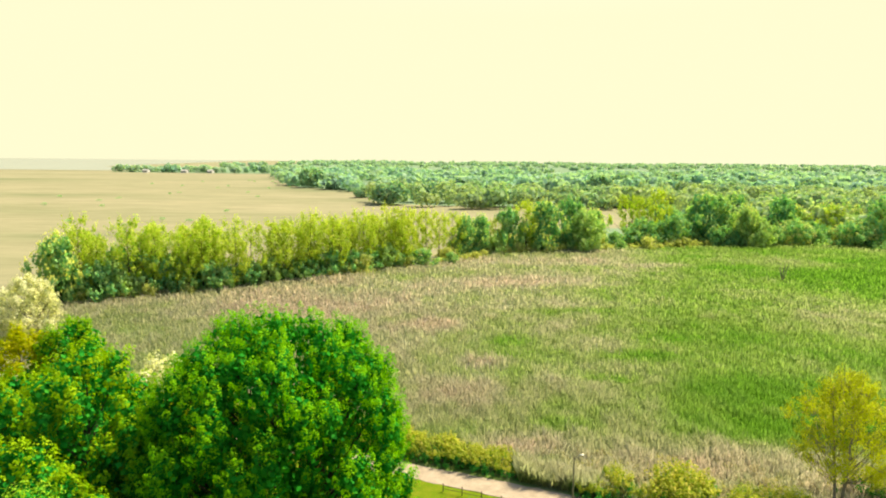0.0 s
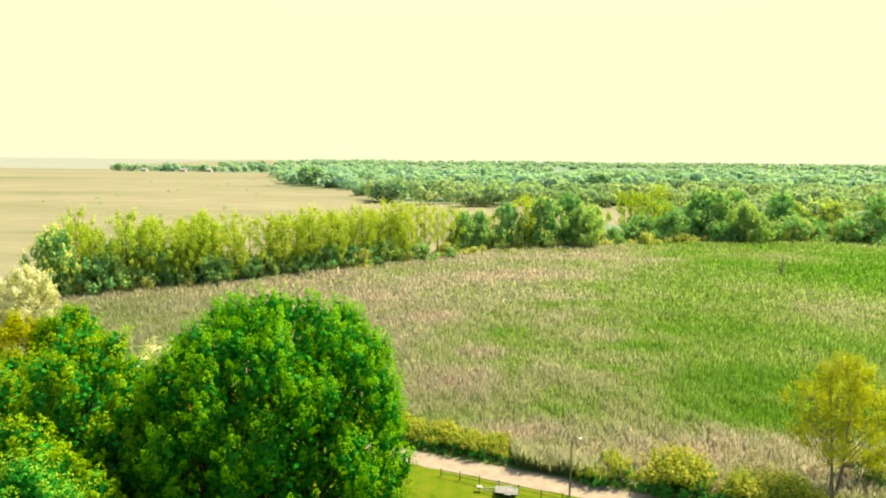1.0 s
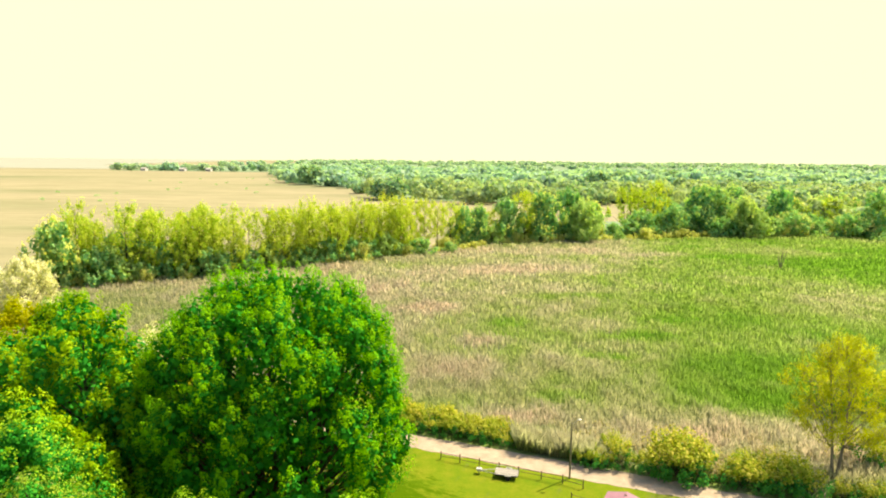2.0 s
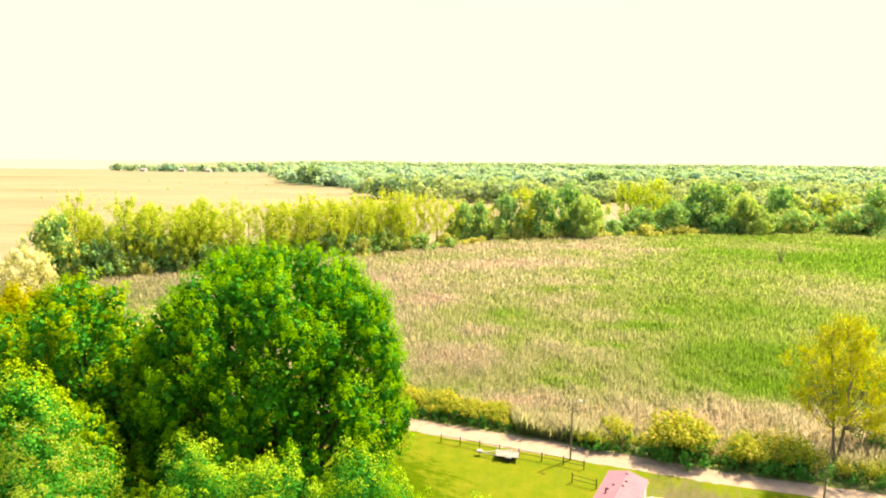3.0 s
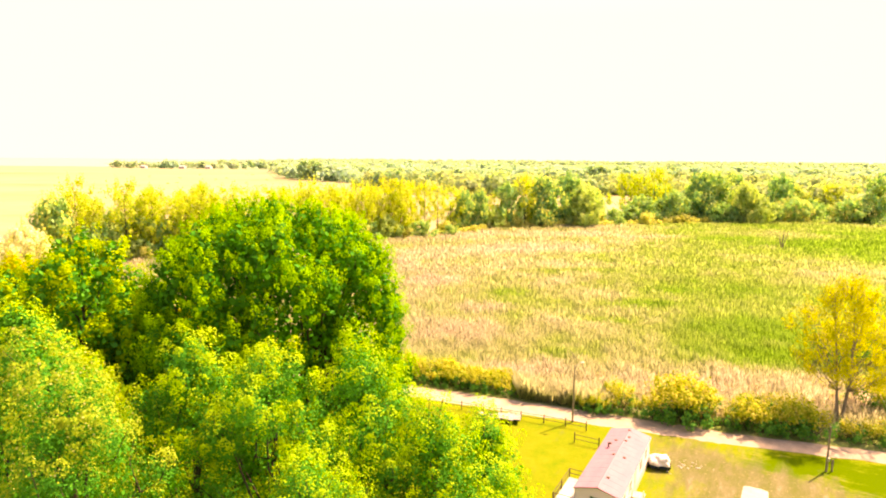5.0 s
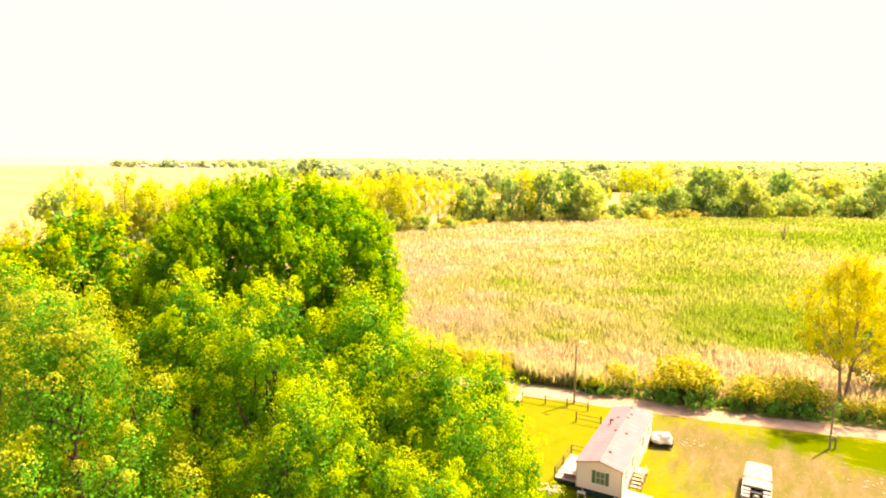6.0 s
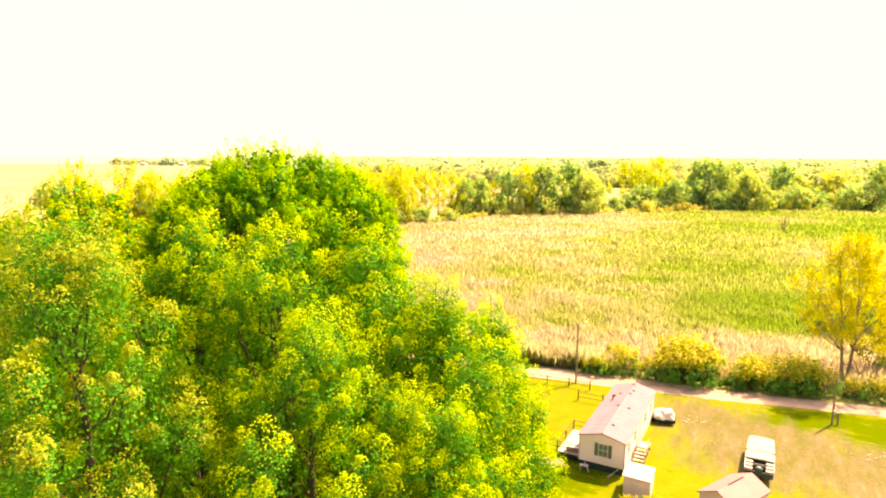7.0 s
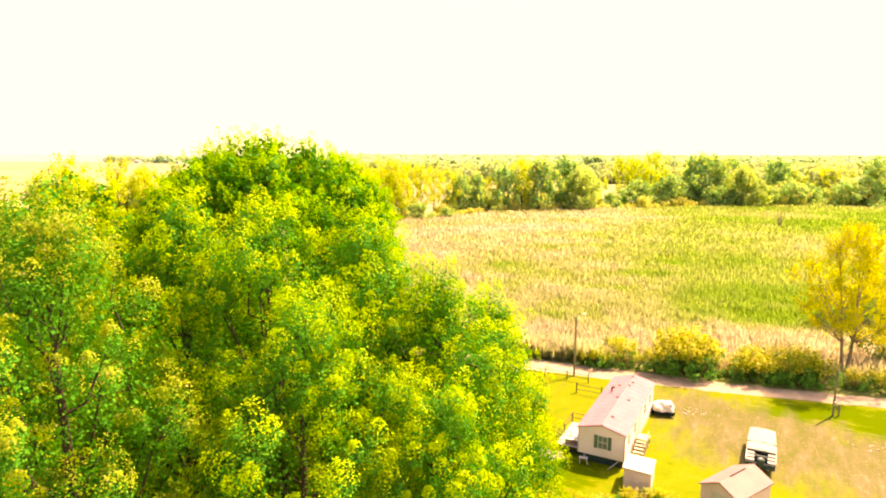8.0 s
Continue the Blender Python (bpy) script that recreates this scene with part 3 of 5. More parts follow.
def place(root, x, y, turn=0.0, scale=1.0):
    root.matrix_world = pose(x, y, 0, 0, 0, turn) @ Matrix.Scale(scale, 4)
    return root


def set_copy(root, x, y, turn, scale, tall=1.0):
    made = copy_thing(root, pose(x, y, 0, 0, 0, turn))
    made.scale = (scale, scale, scale * tall)
    return made


# ---- the ground ----
def sheet(name, outline, z, mat, label, category, cells=1):
    """A flat piece of ground between an outline's near and far line: pairs of points, left to right."""
    verts, faces = [], []
    for near, far in outline:
        for j in range(cells + 1):
            s = j / cells
            verts.append((near[0] + (far[0] - near[0]) * s, near[1] + (far[1] - near[1]) * s, z))
    n = cells + 1
    for i in range(len(outline) - 1):
        for j in range(cells):
            a = i * n + j
            faces.append((a, a + n, a + n + 1, a + 1))
    ob = mesh_object(name, verts, faces, mat)
    return tagged(ob, label, category, kind="structure")


ground = mesh_object("ground", [(-4900, -400, 0), (4900, -400, 0), (4900, 4900, 0), (-4900, 4900, 0)], [(0, 1, 2, 3)], GROUND)
tagged(ground, "flat dry tan meadow reaching the horizon", "ground", kind="structure")

# the road's near and far edges
ROAD_LINE = [((-146.5, 129.9), (-147.0, 133.7)), ((-104.6, 113.8), (-105.7, 117.7)), ((-76.2, 102.8), (-77.4, 106.7)), ((-39.1, 89.3), (-39.9, 93.2)),
             ((-16.5, 81.3), (-16.9, 85.2)), ((-3.3, 76.4), (-2.7, 80.1)), ((6.4, 72.7), (7.4, 76.4)), ((16.4, 68.9), (17.3, 72.6)), ((27.3, 65.0), (28.7, 68.3)),
             ((32.8, 63.1), (34.2, 66.0)), ((46.8, 59.3), (48.5, 61.8)), ((68.0, 52.4), (69.9, 55.7)), ((137.0, 31.8), (138.4, 35.6))]


def smooth_line(pairs, steps):
    """More pairs along the line, with slightly ragged edges."""
    rng = random.Random(4)
    out = []
    for i in range(len(pairs) - 1):
        for k in range(steps):
            s = k / steps
            pair = []
            for e in (0, 1):
                p, q = pairs[i][e], pairs[i + 1][e]
                pair.append((p[0] + (q[0] - p[0]) * s, p[1] + (q[1] - p[1]) * s + rng.uniform(-0.18, 0.18)))
            out.append(tuple(pair))
    return out + [pairs[-1]]


road = sheet("road", smooth_line(ROAD_LINE, 10), 0.05, ROAD, "pale sandy gravel road between lawn and marsh", "road", 2)
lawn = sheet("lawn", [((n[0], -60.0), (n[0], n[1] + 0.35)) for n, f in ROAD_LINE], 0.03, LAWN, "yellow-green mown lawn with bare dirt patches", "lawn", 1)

# the far edge of the marsh, along the wood's foot
MARSH_FAR = [(-163.0, 141.0), (-128.0, 158.0), (-107.0, 168.7), (-67.4, 189.6), (-49.5, 203.3), (-25.2, 225.4), (5.1, 242.8), (24.9, 267.9), (56.1, 276.6),
             (114.0, 293.2), (176.8, 307.1), (225.5, 308.1), (313.5, 318.8)]


def marsh_near(x):
    xs = [f[0] for n, f in ROAD_LINE]
    return float(np.interp(x, xs, [f[1] for n, f in ROAD_LINE]))


def marsh_far(x):
    return float(np.interp(x, [p[0] for p in MARSH_FAR], [p[1] for p in MARSH_FAR]))


MARSH_X = [-146 + 10 * i for i in range(45)]
marsh = sheet("marsh_floor", [((x, marsh_near(x) - 0.3), (x, marsh_far(x) + 14.0)) for x in MARSH_X], 0.02, MARSH, "damp green and tan marsh floor under reeds", "marsh", 3)
# widened out to the horizon, where its sky reflection stands in for haze
water = mesh_object("lake", [(-3200, 1560, 0.3), (-880, 1575, 0.3), (-800, 1640, 0.3), (-1150, 2100, 0.3), (-1500, 4880, 0.3), (-4890, 4880, 0.3), (-4890, 2000, 0.3)], [tuple(range(7))], WATER)
tagged(water, "pale bright lake water far beyond the meadow, stretched to mimic haze", "water", kind="structure")
inlet = mesh_object("water", [(1500, 3600, 0.4), (2250, 3600, 0.4), (2280, 4000, 0.4), (1480, 4000, 0.4)], [(0, 1, 2, 3)], WATER)
tagged(inlet, "thin strip of bright water among far woods", "water", kind="structure")


wood_floor = mesh_object("woodland_floor", [(62, 292, 0.06), (330, 335, 0.06), (4000, 4700, 0.06), (-760, 4700, 0.06), (-780, 1440, 0.06), (-360, 1425, 0.06), (-205, 858, 0.06),
                                            (-105, 742, 0.06), (-55, 556, 0.06), (10, 540, 0.06), (170, 540, 0.06), (170, 385, 0.06), (60, 370, 0.06), (25, 300, 0.06)], [tuple(range(14))], WOOD_FLOOR)
tagged(wood_floor, "shaded green and brown woodland floor", "ground", kind="structure")


# ---- the reeds ----
def build_reeds():
    """Reeds in leaning tufts over the marsh: tall dry ones in humps, short sedge in hollows, and a tall fringe by the road."""
    rng = np.random.default_rng(11)
    waves = [(rng.uniform(0, math.tau), rng.uniform(0, math.tau), length) for length in (3.2, 3.9, 4.7, 5.6, 6.8, 8.3, 10.5, 14.0, 19.0, 27.0)]
    xs_far, ys_far = np.array([p[0] for p in MARSH_FAR]), np.array([p[1] for p in MARSH_FAR])
    xs_near, ys_near = np.array([f[0] for n, f in ROAD_LINE]), np.array([f[1] for n, f in ROAD_LINE])
    out = []

    def humps(x, y):
        total = np.zeros_like(x)
        for a, shift, length in waves:
            total += np.sin((x * math.cos(a) + 0.55 * y * math.sin(a)) * math.tau / length + shift)
        return np.clip(total / 4.5, -1.0, 1.0)

    def tufts(x, y, tall, wide, blades):
        h0 = tall * (0.9 + 0.22 * humps(x, y)) * rng.uniform(0.8, 1.2, len(x))
        for k in range(blades):
            a = rng.uniform(0, math.tau, len(x))
            h = np.clip(h0 * rng.uniform(0.7, 1.15, len(x)), 0.3, 3.4)
            w = wide * rng.uniform(0.6, 1.3, len(x))
            dx, dy = np.cos(a) * w * 0.5, np.sin(a) * w * 0.5
            lean_x, lean_y = np.sin(a) * h * 0.3 - 0.05 * h + rng.normal(size=len(x)) * 0.1 * h, -np.cos(a) * h * 0.3
            px, py = x + rng.normal(size=len(x)) * wide, y + rng.normal(size=len(x)) * wide
            foot = np.stack([px - dx * 0.3, py - dy * 0.3, np.zeros_like(x)], 1)
            left = np.stack([px - dx + lean_x * 0.5, py - dy + lean_y * 0.5, h * 0.66], 1)
            tip = np.stack([px + lean_x, py + lean_y, h], 1)
            right = np.stack([px + dx + lean_x * 0.5, py + dy + lean_y * 0.5, h * 0.52], 1)
            out.append(np.stack([foot, right, tip, left], 1).reshape(-1, 3))

    for lo, hi, count, wide, tall, blades in ((60, 112, 40000, 0.095, 1.7, 4), (98, 168, 36000, 0.15, 1.7, 4), (150, 325, 36000, 0.34, 1.7, 3)):
        y = rng.uniform(lo, hi, count * 3)
        x = rng.uniform(-0.80 * y - 8, 0.80 * y + 10)
        ok = (y > np.interp(x, xs_near, ys_near) + 1.0) & (y < np.interp(x, xs_far, ys_far) + 4.0)
        x, y = x[ok][:count], y[ok][:count]
        back = y - np.interp(x, xs_near, ys_near)
        thin = rng.random(len(x))
        ok = (back > 6.0) | ((x > 12.5) & (x < 22.0)) | ((x >= 22.0) & (thin < 0.35) & (back > 3.0))
        tufts(x[ok], y[ok], tall, wide, blades)
    x = rng.uniform(11.0, 22.0, 1200)
    tufts(x, np.interp(x, xs_near, ys_near) + rng.uniform(0.5, 4.5, len(x)), 2.4, 0.1, 4)
    ob = new("reeds", quads_mesh("reeds", np.concatenate(out), REED))
    return tagged(ob, "dense tall reeds, tan and green, filling the marsh", "reeds", kind="stuff")


build_reeds()

# ---- the near trees: cottonwoods ----
NEAR_LABEL = "tall cottonwood with bright yellow-green leaves beside the lawn"
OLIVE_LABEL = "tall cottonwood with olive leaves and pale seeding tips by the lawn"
NEAR = [  # x, y, height, radius, seed
    (-10.3, 16.0, 25.4, 3.6, 1), (-9.4, 22.5, 24.5, 3.7, 2), (-5.8, 21.2, 24.6, 3.9, 3), (-2.7, 23.2, 24.0, 4.1, 4), (0.4, 21.4, 22.2, 3.6, 5), (2.6, 24.6, 20.4, 3.0, 11),
    (0.4, 17.2, 19.4, 3.1, 6), (-3.9, 17.6, 22.0, 3.6, 7), (-13.9, 20.2, 24.8, 4.0, 8), (-18.6, 26.6, 23.2, 4.4, 9), (-24.0, 33.6, 22.9, 4.6, 10)]
for x, y, h, r, seed in NEAR:
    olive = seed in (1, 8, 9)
    leaf = max(0.068, 0.004 * math.hypot(x, y) - 0.006)
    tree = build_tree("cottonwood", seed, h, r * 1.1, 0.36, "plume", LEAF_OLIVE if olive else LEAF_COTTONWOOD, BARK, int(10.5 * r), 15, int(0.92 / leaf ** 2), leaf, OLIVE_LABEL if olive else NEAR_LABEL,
                      group="cottonwoods by the lawn", lobe_r=1.35, shoot=1.25, inner_mat=LEAF_SHADE_TONE, inner=5.5, inner_leaf=1.5, floor=6.0)
    place(tree, x, y)

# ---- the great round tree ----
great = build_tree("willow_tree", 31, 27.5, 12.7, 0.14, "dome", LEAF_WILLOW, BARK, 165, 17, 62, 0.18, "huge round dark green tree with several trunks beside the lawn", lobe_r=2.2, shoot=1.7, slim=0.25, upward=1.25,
                   stems=((-4.2, -0.5), (-1.4, 0.8), (4.4, 0.2)), trunk_r=0.6, inner_mat=LEAF_WILLOW_SHADE, inner=1.6, inner_leaf=2.8, hollow=(radians(-103), 0.42, 0.36), rough=0.05, shade_to=0.42)
place(great, -15.3, 57.4)

# ---- trees behind on the left ----
MID = [  # x, y, height, radius, crown, leaves, seed, label
    (-34.2, 57.5, 24.4, 6.4, "round", LEAF_MIXED, 41, "tall green tree in a dense clump"),
    (-34.8, 47.3, 19.0, 4.8, "round", LEAF_MIXED, 42, "broad green tree in a dense clump"),
    (-30.2, 61.6, 16.4, 4.8, "round", LEAF_MIXED, 43, "broad green tree in a dense clump"),
    (-42.7, 59.9, 20.4, 6.2, "round", LEAF_MIXED, 44, "broad green tree in a dense clump"),
    (-27.1, 45.2, 16.2, 4.4, "spire", LEAF_MIXED, 45, "tall green tree in a dense clump"),
    (-48.1, 75.3, 16.6, 5.6, "round", LEAF_MIXED, 46, "broad green tree in a dense clump"),
    (-57.3, 92.7, 17.2, 6.2, "round", LEAF_MIXED, 47, "rounded dark green tree behind the road"),
    (-39.3, 82.8, 14.6, 5.6, "round", LEAF_CREAM, 48, "cream-coloured seeding tree behind the road"),
    (-31.3, 75.0, 13.4, 4.4, "round", LEAF_AMBER, 49, "yellow-leaved tree behind the great tree"),
    (-63.2, 89.0, 16.7, 5.4, "round", LEAF_AMBER, 50, "amber yellow weeping tree beside the road"),
    (-92.9, 134.6, 15.6, 6.0, "round", LEAF_CREAM, 51, "cream-coloured seeding tree by the marsh"),
    (-42.9, 44.6, 17.0, 4.8, "round", LEAF_MIXED, 52, "broad green tree in a dense clump"),
    (-29.0, 55.0, 17.5, 4.4, "round", LEAF_MIXED, 54, "broad green tree in a dense clump"),
    (-37.8, 68.0, 17.6, 4.8, "round", LEAF_MIXED, 55, "broad green tree in a dense clump"),
    (-52.1, 67.7, 15.7, 5.0, "round", LEAF_MIXED, 53, "broad green tree in a dense clump"),
]
for x, y, h, r, kind, leaf_mat, seed, label in MID:
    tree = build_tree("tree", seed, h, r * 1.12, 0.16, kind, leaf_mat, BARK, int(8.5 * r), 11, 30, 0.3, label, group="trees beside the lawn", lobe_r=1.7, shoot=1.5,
                      inner_mat=LEAF_SHADE_TONE if leaf_mat is LEAF_MIXED else None, inner=1.2, inner_leaf=1.7, fine_twigs=0.05, shade_to=0.3)
    place(tree, x, y)

locust = build_tree("locust_tree", 61, 18.2, 5.2, 0.36, "round", LEAF_LOCUST, BARK_PALE, 72, 13, 40, 0.15, "sparse golden yellow tree with open limbs by the road", lobe_r=1.3, shoot=1.3,
                    inner=0.0, trunk_r=0.2, stems=((-1.6, 0.1), (0.6, -0.1)), rough=0.25, fine_twigs=0.3, lean=-0.6)
place(locust, 49.2, 69.5)

# ---- the line of trees at the marsh's far side ----
kinds = {}
for key, args in {  # seed, height, radius, bare share, crown, leaves, lobes, shoots, leaves a shoot, leaf
    "poplar": (71, 20.5, 5.0, 0.36, "vase", LEAF_POPLAR, 26, 8, 9, 0.44),
    "poplar_b": (72, 19.5, 5.0, 0.26, "round", LEAF_POPLAR, 34, 9, 9, 0.46),
    "alder": (73, 15.5, 6.6, 0.03, "dome", LEAF_ALDER_HAZED, 34, 7, 10, 0.82),
    "maple": (74, 18.0, 7.6, 0.06, "dome", LEAF_MAPLE, 52, 10, 10, 0.62),
    "open_maple": (77, 18.0, 7.0, 0.22, "vase", LEAF_POPLAR, 34, 9, 9, 0.55),
    "thicket": (75, 8.0, 5.0, 0.02, "dome", LEAF_SALLOW, 22, 9, 9, 0.55),
    "sallow": (76, 12.0, 9.0, 0.02, "dome", LEAF_ALDER_HAZED, 40, 10, 10, 0.65),
}.items():
    seed, h, r, b, kind, leaf_mat, count, shoots, per, leaf = args
    name = {"poplar_b": "poplar", "thicket": "willow_shrub", "open_maple": "maple", "sallow": "willow_shrub"}.get(key, key)
    label = {"poplar": "slender yellow-green poplar in the row behind the marsh", "poplar_b": "slender yellow-green poplar in the row behind the marsh",
             "alder": "dense blue-green tree behind the marsh", "maple": "broad green tree behind the marsh", "open_maple": "open yellow-green tree with forked stems behind the marsh",
             "thicket": "pale rounded willow shrub at the wood's edge", "sallow": "wide blue-green willow bush with a pale crown"}[key]
    slender = leaf_mat is LEAF_POPLAR
    kinds[key] = build_tree(name, seed, h, r, b, kind, leaf_mat, BARK, count, shoots, per, leaf, label, "shrub" if name == "willow_shrub" else "tree", group="trees behind the marsh",
                            lobe_r=1.3 if slender else 2.2, shoot=2.5 if slender else 2.0, slim=0.22 if slender else 0.3, upward=1.5 if slender else 0.9, rough=0.42 if slender else 0.3, inner=0.2 if slender else 0.8, inner_leaf=1.5, trunk_r=0.22 if slender else None,
                            inner_mat=LEAF_ALDER_HAZED if leaf_mat is LEAF_MAPLE else None, fine_twigs=0.04, stems=((-2.2, 0), (1.8, 0.4)) if key == "open_maple" else ((0, 0),))
    if key == "sallow":
        # paler tufts over the top of the bush
        rng_c = np.random.default_rng(5)
        d = unit(np.abs(rng_c.normal(size=(150, 3))) * np.sign(rng_c.normal(size=(150, 3))) * np.array([1, 1, 0]) + np.array([0, 0, 1.0]) * np.abs(rng_c.normal(size=(150, 3))))
        feet = d * np.array([7.4, 7.4, 6.6]) + np.array([0, 0, 4.0])
        tufts = new("pale_top", quads_mesh("pale_top", spray_leaves(rng_c, feet, unit(d + np.array([0, 0, 0.6])), np.full(150, 1.7), np.full(150, 0.75), 8, 0.6)[0], LEAF_SALLOW))
        tufts.parent = kinds[key]
        tagged(tufts, "pale leafy shoots", kind="stuff")

# single trees that stand out: x, y, height, greatest radius, kind
LINE = [(-16.0, 245.0, 19.5, 4.6, "poplar_b"), (-12.0, 247.0, 22.5, 5.2, "poplar_b"), (-6.5, 249.0, 22.0, 5.0, "poplar_b"), (-1.0, 253.0, 21.0, 5.0, "poplar"), (4.7, 260.5, 20.0, 5.2, "poplar_b"),
        (10.0, 265.0, 18.5, 4.6, "maple"), (17.4, 269.1, 18.0, 5.2, "maple"), (24.5, 276.0, 16.0, 5.0, "poplar_b"), (30.6, 274.9, 21.1, 6.4, "alder"), (39.0, 279.0, 24.2, 7.6, "poplar_b"),
        (47.0, 281.0, 24.0, 8.0, "maple"), (60.4, 290.2, 25.2, 7.0, "alder"), (66.9, 281.8, 20.0, 8.4, "maple"), (99.0, 322.6, 25.0, 9.0, "open_maple"), (106.0, 325.0, 24.0, 7.0, "open_maple"),
        (115.6, 325.7, 28.0, 8.4, "open_maple"), (145.2, 378.4, 11.5, 7.0, "alder"), (134.0, 312.0, 26.5, 9.5, "maple"), (142.0, 313.0, 25.5, 8.5, "alder"), (168.1, 352.2, 24.4, 8.2, "maple"),
        (152.5, 303.5, 20.6, 7.6, "maple"), (157.0, 300.5, 14.5, 6.5, "alder"), (184.8, 331.0, 24.0, 9.2, "alder"), (181.0, 312.4, 12.6, 10.5, "sallow"), (226.0, 360.0, 18.5, 12.0, "sallow"),
        (243.0, 368.0, 18.0, 12.0, "sallow"), (208.9, 307.4, 13.2, 12.0, "sallow"), (222.0, 309.0, 25.0, 9.0, "alder"), (230.0, 313.0, 14.0, 11.0, "sallow"), (196.0, 345.0, 20.0, 9.0, "maple"),
        (85.0, 340.0, 15.0, 7.0, "maple"), (74.0, 300.0, 12.0, 6.0, "alder"), (125.0, 345.0, 19.0, 8.0, "alder"), (214.0, 335.0, 19.0, 9.0, "open_maple"), (246.0, 325.0, 21.0, 9.0, "alder")]
SIZES = {"poplar": (20.5, 5.0), "poplar_b": (19.5, 5.0), "alder": (15.5, 6.6), "maple": (18.0, 7.6), "open_maple": (18.0, 7.0), "thicket": (8.0, 5.0), "sallow": (12.0, 9.0)}


def plant_line():
    rng = random.Random(8)
    used = set()

    def put(key, x, y, wide, tall):
        turn = rng.uniform(0, 360)
        if key in used:
            made = copy_thing(kinds[key], pose(x, y, 0, 0, 0, turn))
        else:
            used.add(key)
            made = kinds[key]
            made.matrix_world = pose(x, y, 0, 0, 0, turn)
        made.scale = (wide, wide, tall)

    # the row of poplars, dense below with younger growth
    line = [(-111.0, 166.5)] + [p for p in MARSH_FAR if -108 <= p[0] <= -20] + [(-14.0, 232.0)]
    for (x0, y0), (x1, y1) in zip(line, line[1:]):
        n = max(1, round(math.hypot(x1 - x0, y1 - y0) / (4.2 if x0 < -75 else 4.6)))
        for k in range(n):
            s = (k + rng.uniform(0.1, 0.9)) / n
            x, y = x0 + (x1 - x0) * s, y0 + (y1 - y0) * s
            for row in range(2):
                px, py = x + rng.uniform(-2, 2) - row * 1.6, y + 4.5 + row * 7.5 + rng.uniform(-2, 2)
                if row and x > -75 and rng.random() < 0.2:
                    continue
                scale = rng.uniform(0.8, 1.16)
                if x < -84 and rng.random() < 0.2:
                    put("maple", px, py, scale * 0.75, scale * 1.08)
                else:
                    put("poplar" if rng.random() < 0.5 else "poplar_b", px, py, scale * rng.uniform(0.8, 1.15), scale * rng.uniform(0.98, 1.14))
            for row in range(2):
                wide = rng.uniform(0.42, 0.66) * (1.35 if x < -80 else 0.9 if rng.random() < 0.7 else 1.25)
                put("alder", x + rng.uniform(-2.4, 2.4), y + 3.5 + 8 * row + rng.uniform(-1, 2), wide, wide * rng.uniform(0.7, 1.05))
            if rng.random() < 0.3:
                wide = rng.uniform(0.35, 0.75)
                put("thicket", x + rng.uniform(-3, 3), y + 1.0, wide, wide * rng.uniform(0.9, 1.3))
    for x, y, h, r, key in LINE:
        put(key, x, y, r / SIZES[key][1], h / SIZES[key][0])
    # low growth along the foot
    x = -12.0
    while x < 238:
        y = marsh_far(x)
        wide = rng.uniform(0.4, 0.85)
        put("thicket" if rng.random() < (0.8 if x < 130 else 0.5) else "alder", x, y + rng.uniform(0.5, 4.0), wide, wide * rng.uniform(0.6, 1.0))
        if rng.random() < 0.7:
            wide = rng.uniform(0.6, 1.1)
            put("thicket" if rng.random() < 0.45 else "alder", x + rng.uniform(-3, 3), y + rng.uniform(8, 22), wide, wide * rng.uniform(0.6, 1.0))
        x += rng.uniform(4.0, 7.5)


plant_line()


# ---- far woods ----
def stamp_woods(name, spots, leaves_each, leaf, mat, label, seed):
    """Many crowns in one mesh: lumpy heads of leaf clumps over the far ground."""
    rng = np.random.default_rng(seed)
    spots = np.array(spots)
    n = len(spots)
    which = np.repeat(np.arange(n), leaves_each)
    u = unit(rng.normal(size=(len(which), 3)))
    u[:, 2] = np.abs(u[:, 2]) * np.where(rng.random(len(which)) < 0.8, 1, -0.8)
    r, h = spots[which, 2], spots[which, 3]
    lump = 1 + 0.22 * np.sin(4 * np.arctan2(u[:, 1], u[:, 0]) + which) * np.cos(5 * u[:, 2] + which * 1.7)
    reach = rng.uniform(0.8, 1.0, len(which)) * lump
    at = np.stack([spots[which, 0] + u[:, 0] * r * reach, spots[which, 1] + u[:, 1] * r * reach, h * (0.5 + 0.5 * u[:, 2] * reach)], 1)
    size = leaf * rng.uniform(0.6, 1.4, len(which)) * np.clip(r / 5.0, 0.6, 2.0)
    quads = leaf_quads(rng, at, u + rng.normal(size=u.shape) * 0.65 + np.array([0, 0, 0.3]), size, 0.45)
    ob = new(name, quads_mesh(name, quads, mat))
    return tagged(ob, label, "woods", kind="stuff")


def wood_spots(rng, count, box_of, tall, wide, keep):
    out = []
    x0, x1, y0, y1 = box_of
    while len(out) < count:
        x, y = rng.uniform(x0, x1), rng.uniform(y0, y1)
        if keep(x, y):
            out.append((x, y, rng.uniform(0.7, 1.3) * wide, rng.uniform(0.7, 1.25) * tall))
    return out


def in_near_woods(x, y):
    if y < marsh_far(x) + 26 or abs(x) > 0.8 * y + 20:
        return False
    edge = np.interp(y, [270, 431, 550, 738, 858, 1300, 1440], [40, 5, -62, -112, -216, -360, -470])
    if x < edge:
        return False
    band = noise.noise(Vector((x * 0.0045, y * 0.013, 3.1))) + 0.45 * noise.noise(Vector((x * 0.016, y * 0.03, 8.2)))
    if 330 < y < 520 and x < 160:
        return band > 0.5
    return band > 0.0


